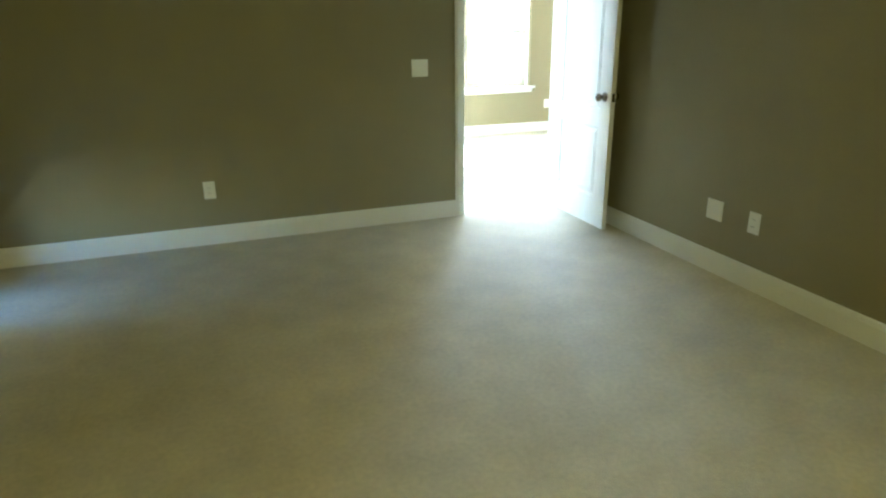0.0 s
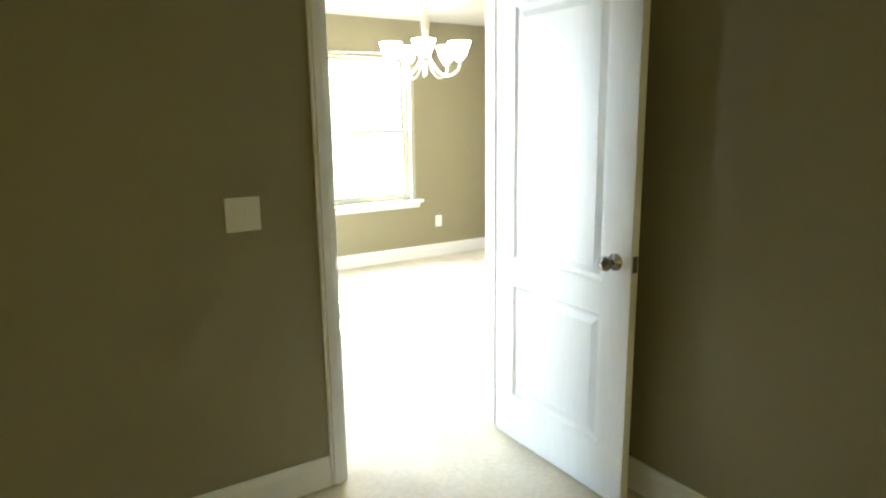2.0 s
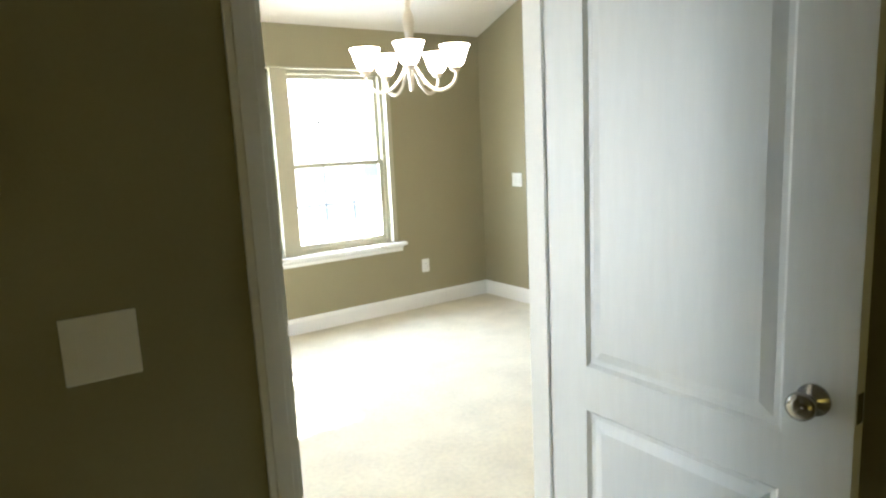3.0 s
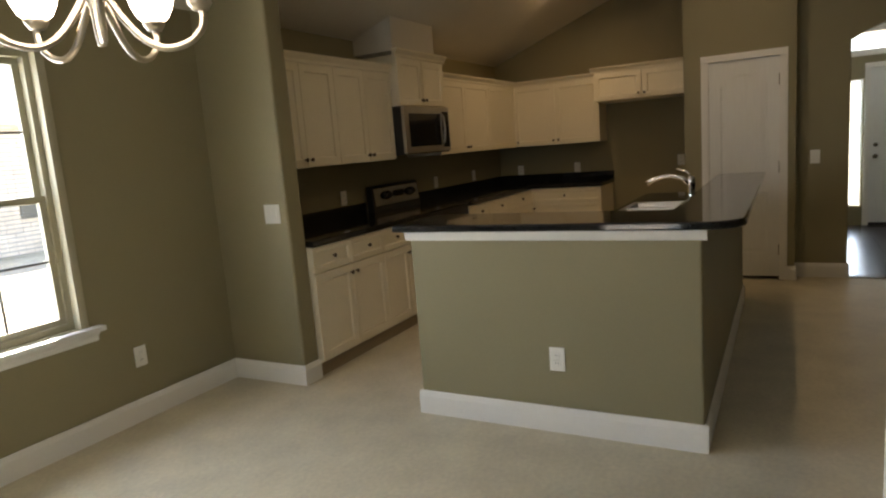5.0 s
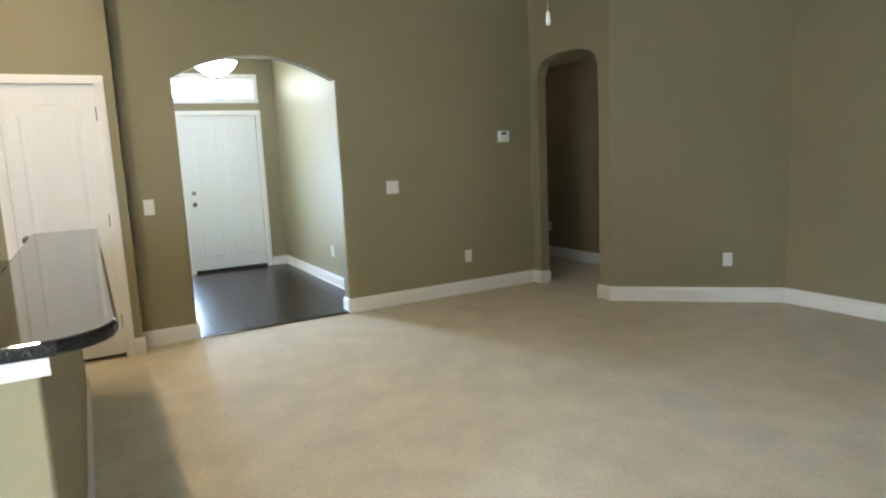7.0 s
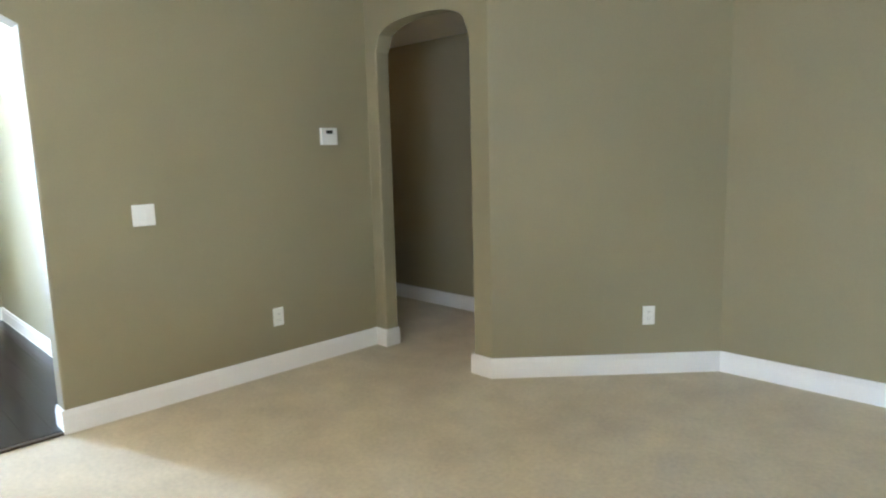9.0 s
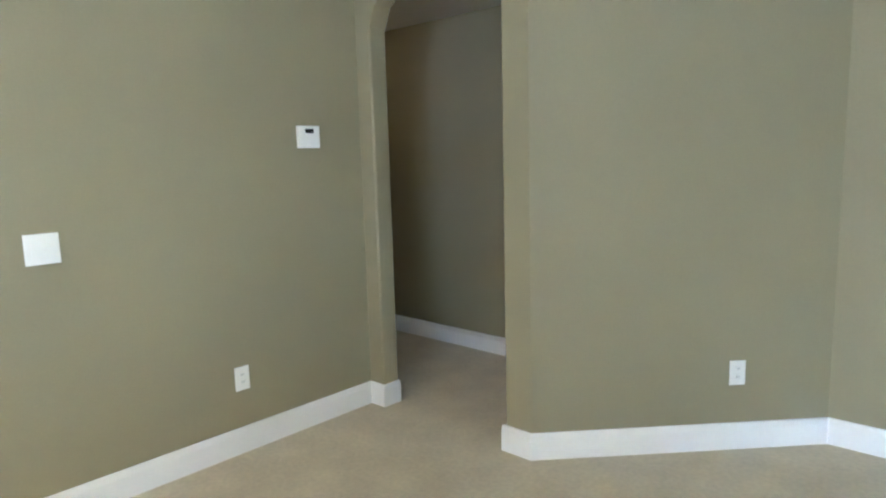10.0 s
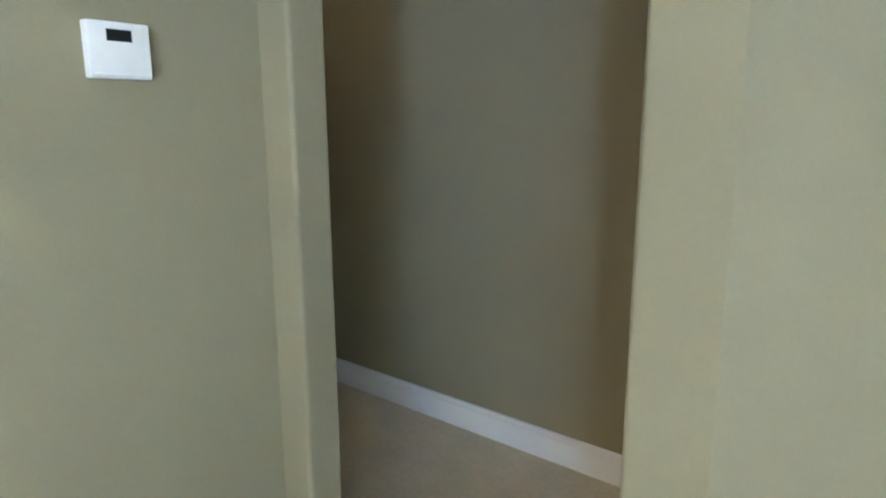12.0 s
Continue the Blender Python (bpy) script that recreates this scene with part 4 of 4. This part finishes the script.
fc = thing("faucet", "chrome single-lever kitchen faucet with a low spout", "faucet", at=pose(5.12, 0.775, CT1 + 0.0005))
bm = bmesh.new()
lathe(bm, [(0.0005, 0), (0.034, 0), (0.032, 0.012), (0.024, 0.03), (0.022, 0.13), (0.026, 0.15), (0.026, 0.19), (0.018, 0.205), (0.0005, 0.208)], sides=18)
part("body", bm, CHROME, fc, smooth=True)
bm = bmesh.new()
tube(bm, [(0, 0.01, 0.15), (0, 0.06, 0.195), (0, 0.14, 0.215), (0, 0.21, 0.205), (0, 0.27, 0.185), (0, 0.30, 0.165)], 0.014, 12, [0.018, 0.016, 0.015, 0.016, 0.019, 0.020])
part("spout", bm, CHROME, fc, smooth=True)
bm = bmesh.new()
tube(bm, [(0, 0, 0.20), (0.01, 0.03, 0.235), (0.02, 0.08, 0.255), (0.02, 0.10, 0.258)], 0.008, 8)
part("lever", bm, CHROME, fc, smooth=True)


# ---- lamps ----
def flowing(points, steps=5):
    """A smooth line through 2D points."""
    p = [Vector(q) for q in points]
    p = [2 * p[0] - p[1], *p, 2 * p[-1] - p[-2]]
    line = []
    for i in range(1, len(p) - 2):
        for k in range(steps):
            t = k / steps
            line.append(0.5 * (2 * p[i] + (p[i + 1] - p[i - 1]) * t + (2 * p[i - 1] - 5 * p[i] + 4 * p[i + 1] - p[i + 2]) * t ** 2 + (3 * p[i] - p[i - 1] - 3 * p[i + 1] + p[i + 2]) * t ** 3))
    return line + [p[-2]]


BRIGHT_NICKEL = material("bright_brushed_nickel", (0.66, 0.60, 0.50), 0.28, 1.0, tone=0.03, grain=0.03)
ch = thing("chandelier", "white-shaded brushed nickel chandelier with five arms, lit", "chandelier", at=pose(1.49, 1.74, 0))
ceiling_at = min(TOP_Z, SLOPE_Z + 0.385 * (SLOPE_Y - 1.74))
bm = bmesh.new()
lathe(bm, [(0.0005, ceiling_at), (0.065, ceiling_at), (0.06, ceiling_at - 0.02), (0.02, ceiling_at - 0.04), (0.0005, ceiling_at - 0.04)])
part("canopy", bm, BRIGHT_NICKEL, ch, smooth=True)
bm = bmesh.new()
links = 16
for i in range(links):
    z0 = ceiling_at - 0.04 - (ceiling_at - 0.04 - 2.25) * i / links
    h = (ceiling_at - 0.04 - 2.25) / links
    pts = []
    for k in range(11):
        a = 2 * math.pi * k / 10
        u, v = 0.011 * math.cos(a), h * 0.62 * math.sin(a)
        pts.append((u, 0, z0 - h / 2 + v) if i % 2 else (0, u, z0 - h / 2 + v))
    tube(bm, pts, 0.0022, 5)
part("chain", bm, BRIGHT_NICKEL, ch, "nickel hanging chain")
bm = bmesh.new()
lathe(bm, [(0.0005, 2.26), (0.010, 2.255), (0.018, 2.235), (0.012, 2.215), (0.016, 2.20), (0.028, 2.17), (0.032, 2.13), (0.022, 2.06), (0.020, 1.98), (0.030, 1.95), (0.030, 1.90), (0.018, 1.88), (0.013, 1.80), (0.010, 1.785), (0.0005, 1.782)])
part("column", bm, BRIGHT_NICKEL, ch, "turned nickel column", smooth=True)
for k in range(5):
    a = radians(20 + 72 * k)
    c, s = math.cos(a), math.sin(a)
    bm = bmesh.new()
    prof = [(0.02, 1.92), (0.052, 1.86), (0.098, 1.80), (0.15, 1.772), (0.205, 1.780), (0.245, 1.812), (0.256, 1.848), (0.25, 1.868)]
    tube(bm, [(r * c, r * s, z) for r, z in flowing(prof)], 0.009, 10)
    arm = part("arm", bm, BRIGHT_NICKEL, ch, "curved nickel arm", smooth=True)
    bm = bmesh.new()
    lathe(bm, [(0.0005, 1.862), (0.02, 1.862), (0.032, 1.882), (0.030, 1.889), (0.0005, 1.889)], (0.25 * c, 0.25 * s, 0), 12)
    part("cup", bm, BRIGHT_NICKEL, arm, smooth=True)
    bm = bmesh.new()
    lathe(bm, [(0.030, 1.890), (0.043, 1.900), (0.056, 1.928), (0.067, 1.968), (0.082, 1.997), (0.079, 1.998), (0.063, 1.968), (0.052, 1.928), (0.040, 1.903), (0.028, 1.894)], (0.25 * c, 0.25 * s, 0), 18, close=False)
    part("shade", bm, SHADE, arm, "lit frosted glass bell shade", smooth=True)

fl = thing("foyer_ceiling_light", "lit alabaster bowl ceiling light in the foyer", "ceiling light", at=pose(8.85, -0.95, 0))
bm = bmesh.new()
lathe(bm, [(0.0005, 2.345), (0.06, 2.352), (0.13, 2.385), (0.19, 2.435), (0.225, 2.49), (0.215, 2.49), (0.12, 2.40), (0.0005, 2.36)], sides=24, close=False)
part("bowl", bm, BOWL, fl, "lit alabaster glass bowl", smooth=True)
bm = bmesh.new()
lathe(bm, [(0.0005, 2.78), (0.07, 2.78), (0.065, 2.755), (0.015, 2.74), (0.012, 2.33), (0.016, 2.318), (0.0005, 2.315)], sides=16)
part("stem", bm, NICKEL, fl, smooth=True)

dlz = SLOPE_Z + 0.385 * (SLOPE_Y - 2.30)
dl = thing("downlight", "round recessed ceiling downlight with a white ring, lit", "downlight", at=pose(6.98, 2.30, dlz, -math.degrees(math.atan(0.385)), 0, 0))
bm = bmesh.new()
lathe(bm, [(0.070, -0.002), (0.098, -0.002), (0.095, -0.010), (0.074, -0.012)], sides=24, close=False)
part("ring", bm, TRIM, dl, smooth=True)
bm = bmesh.new()
lathe(bm, [(0.0005, -0.006), (0.072, -0.006), (0.072, -0.003), (0.0005, -0.003)], sides=24)
part("lens", bm, LAMPFACE, dl, "glowing white lens")

fan = thing("ceiling_fan", "ceiling fan with a hanging pull chain", "ceiling fan", at=pose(4.30, -1.75, 0))
bm = bmesh.new()
lathe(bm, [(0.0005, TOP_Z), (0.07, TOP_Z), (0.05, TOP_Z - 0.05), (0.013, TOP_Z - 0.06), (0.013, TOP_Z - 0.25), (0.10, TOP_Z - 0.27), (0.12, TOP_Z - 0.36), (0.07, TOP_Z - 0.42), (0.0005, TOP_Z - 0.43)])
part("motor", bm, NICKEL, fan, smooth=True)
for k in range(5):
    a = radians(10 + 72 * k)
    bm = bmesh.new()
    prism(bm, [(0.15, -0.05), (0.62, -0.07), (0.66, -0.04), (0.66, 0.04), (0.62, 0.07), (0.15, 0.05)], TOP_Z - 0.325, TOP_Z - 0.317)
    bl = part("blade", bm, WOOD, fan, "brown wooden fan blade")
    bl.rotation_euler = (0, 0, a)
bm = bmesh.new()
for i in range(44):
    z = 2.12 + 0.0125 * i
    lathe(bm, [(0.0005, z), (0.0028, z + 0.003), (0.0028, z + 0.006), (0.0005, z + 0.009)], sides=6)
part("pull_chain", bm, PLATE, fan, "pale bead pull chain")
bm = bmesh.new()
lathe(bm, [(0.0005, 2.048), (0.010, 2.052), (0.013, 2.07), (0.008, 2.11), (0.0005, 2.12)], sides=12)
part("pull_knob", bm, PLATE, fan, "pale pull chain knob", smooth=True)

tagged(dl, group="kitchen downlights")
# Unseen fixture, added out of view for the warm light in the hallway.
hl = thing("hall_ceiling_light", "small lit frosted dome, added unseen for the hallway's warm light", "ceiling light", at=pose(8.28, -4.12, 2.46))
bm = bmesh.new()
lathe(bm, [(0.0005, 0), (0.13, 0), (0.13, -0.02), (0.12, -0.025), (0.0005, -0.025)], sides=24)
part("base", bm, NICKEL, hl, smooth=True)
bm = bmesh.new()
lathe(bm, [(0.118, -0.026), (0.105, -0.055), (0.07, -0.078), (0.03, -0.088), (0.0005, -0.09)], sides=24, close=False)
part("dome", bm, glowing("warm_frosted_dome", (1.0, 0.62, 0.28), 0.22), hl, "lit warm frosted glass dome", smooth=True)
SPOTS = [(6.98, 2.296, dlz), (4.5, 0.74, TOP_Z), (5.9, 0.74, TOP_Z)]
for sx, sy, sz in SPOTS[1:]:
    copy_thing(dl, pose(sx, sy, sz))
for (sx, sy, sz), power in zip(SPOTS, (1.3, 0.8, 0.8)):
    glow = new("downlight_lamp", bpy.data.lights.new("downlight_lamp", "AREA"))
    glow.data.shape, glow.data.size, glow.data.energy, glow.data.color = "DISK", 0.13, power, (1.0, 0.68, 0.34)
    glow.matrix_world = look((sx, sy, sz - 0.02), (sx, sy - 0.02, 0))

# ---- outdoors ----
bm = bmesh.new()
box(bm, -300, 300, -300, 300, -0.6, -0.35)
structure(part("ground", bm, GRASS), "lawn round the house, paled for outdoor glare", "ground")
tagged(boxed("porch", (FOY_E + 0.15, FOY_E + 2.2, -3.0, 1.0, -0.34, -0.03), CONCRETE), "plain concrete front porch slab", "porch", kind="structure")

# Unseen roof on posts, added to stop sun streaking through the transom.
tagged(boxed("porch_roof", (FOY_E + 0.15, FOY_E + 2.4, -3.2, 1.2, 2.72, 2.9), CEIL), "unseen white roof added to block sun at the transom", "porch roof", kind="structure")
for py in (-2.9, 0.9):
    tagged(boxed("porch_post", (FOY_E + 2.05, FOY_E + 2.2, py, py + 0.15, -0.03, 2.72), TRIM, bevel=0.01), "unseen square white post added under the sun-blocking roof", "porch post", kind="structure")

# Unseen roof and wall, added to keep sky light from the west opening.
tagged(boxed("patio_roof", (-5.0, NOOK_W - 0.13, -0.6, 4.2, 2.3, 2.42), CEIL), "unseen white roof added to block the sky west of the nook", "patio roof", kind="structure")
tagged(boxed("patio_wall", (-5.12, -5.0, -0.6, 4.2, -0.34, 2.42), SIDING), "unseen pale wall added to block the sky west of the nook", "patio wall", kind="structure")
house = thing("neighbor_house", "brick neighbouring house with a grey roof, paled for outdoor glare", "house")
HY = 17.0
boxed("wall", (-9.0, 14.5, HY, HY + 7, -0.35, 2.9), MORTAR, house)
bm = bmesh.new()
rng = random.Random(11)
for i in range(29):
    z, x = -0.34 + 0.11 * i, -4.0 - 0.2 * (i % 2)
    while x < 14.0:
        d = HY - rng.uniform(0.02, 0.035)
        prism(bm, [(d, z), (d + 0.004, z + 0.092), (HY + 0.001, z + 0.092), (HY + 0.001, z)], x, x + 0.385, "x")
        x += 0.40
part("bricks", bm, SIDING, house, "brick courses paled for outdoor glare")
bm = bmesh.new()
prism(bm, [(HY - 0.35, 2.95), (HY + 3.5, 4.3), (HY + 7.35, 2.95), (HY + 7.35, 2.82), (HY - 0.35, 2.82)], -9.4, 14.9, "x")
part("roof", bm, ROOFM, house, "grey shingle roof paled for outdoor glare")
for wx in (-7.5, 4.75):
    win = boxed("window", (wx, wx + 1.1, HY - 0.10, HY - 0.02, 1.52, 2.33), TRIM, house, "white framed window")
    for c in range(2):
        for r in range(2):
            boxed("pane", (wx + 0.07 + c * 0.5, wx + 0.53 + c * 0.5, HY - 0.106, HY - 0.101, 1.58 + r * 0.36, 1.90 + r * 0.36), PANEGREY, win)
boxed("vent", (9.40, 10.05, HY - 0.09, HY - 0.01, 0.54, 1.0), GRILLE, house, "dark louvred wall vent")


def tree(at, height, seed, lean, spread=1.7, leaves=1500):
    rng = random.Random(seed)
    root = thing("tree", "slender leafy tree, its grey trunk paled for glare", "tree", "trees behind the window", at=pose(*at))
    bm = bmesh.new()
    pts, radii = [], []
    for i in range(9):
        u = i / 8
        pts.append((lean[0] * u + 0.06 * math.sin(5 * u + seed), lean[1] * u + 0.05 * math.cos(4 * u + seed), height * 0.85 * u - 0.1))
        radii.append(0.075 * (1 - 0.75 * u))
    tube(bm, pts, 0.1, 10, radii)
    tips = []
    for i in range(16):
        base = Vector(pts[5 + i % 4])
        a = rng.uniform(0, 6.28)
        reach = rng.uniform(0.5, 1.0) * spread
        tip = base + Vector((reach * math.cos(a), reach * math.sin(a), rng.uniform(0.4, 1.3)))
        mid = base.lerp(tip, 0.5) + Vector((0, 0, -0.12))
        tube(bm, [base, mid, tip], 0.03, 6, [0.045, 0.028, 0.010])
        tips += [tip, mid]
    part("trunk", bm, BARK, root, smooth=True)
    bm = bmesh.new()
    for _ in range(leaves):
        t = rng.choice(tips)
        c = t + Vector([rng.gauss(0, 0.33) for _ in range(3)])
        n = Vector([rng.gauss(0, 1) for _ in range(3)]).normalized()
        u = n.orthogonal().normalized() * rng.uniform(0.04, 0.08)
        v = n.cross(u).normalized() * rng.uniform(0.025, 0.045)
        bm.faces.new([bm.verts.new(c - u), bm.verts.new(c + v), bm.verts.new(c + u), bm.verts.new(c - v)])
    part("crown", bm, LEAF, root)
    return root


tree((3.20, 7.2, -0.35), 6.4, 3, (-0.3, 0.2), 0.9)
tree((3.52, 7.3, -0.35), 7.2, 8, (1.1, 0.2), 1.7, 800)
tree((5.4, 7.9, -0.35), 6.5, 12, (0.3, -0.2))
tree((2.39, 8.2, -0.35), 6.0, 21, (0.5, 0.1), 1.0)

# ---- foyer boards ----
boards = thing("floor_boards", "dark stained glossy wooden floorboards in the foyer", "wood floor", kind="structure")
rng = random.Random(5)
width = 0.125
shapes = {}
row = 0
y = FOY_S + 0.002
while y < FOY_N:
    w = min(width, FOY_N - y)
    x = FAR + 0.02
    while x < FOY_E:
        ln = min(rng.choice((0.9, 1.2, 1.5)) if x > FAR + 0.1 else rng.choice((0.5, 0.8, 1.1)), FOY_E - x)
        key = (round(ln, 2), round(w, 3))
        if key not in shapes:
            bm = bmesh.new()
            box(bm, 0.001, ln - 0.001, 0.001, w - 0.001, 0.0, 0.014)
            me = bpy.data.meshes.new("plank")
            bm.to_mesh(me)
            bm.free()
            me.materials.append(WOOD)
            shapes[key] = me
        p = new("plank", shapes[key])
        p.parent = boards
        p.location = (x, y, 0.003)
        x += ln
    y += w
tagged(boxed("carpet_edge_strip", (FAR - 0.012, FAR + 0.02, ARCH[0], ARCH[1], 0.0005, 0.014), BRONZE, bevel=0.003), "thin dark metal strip between carpet and boards", "threshold", kind="structure")
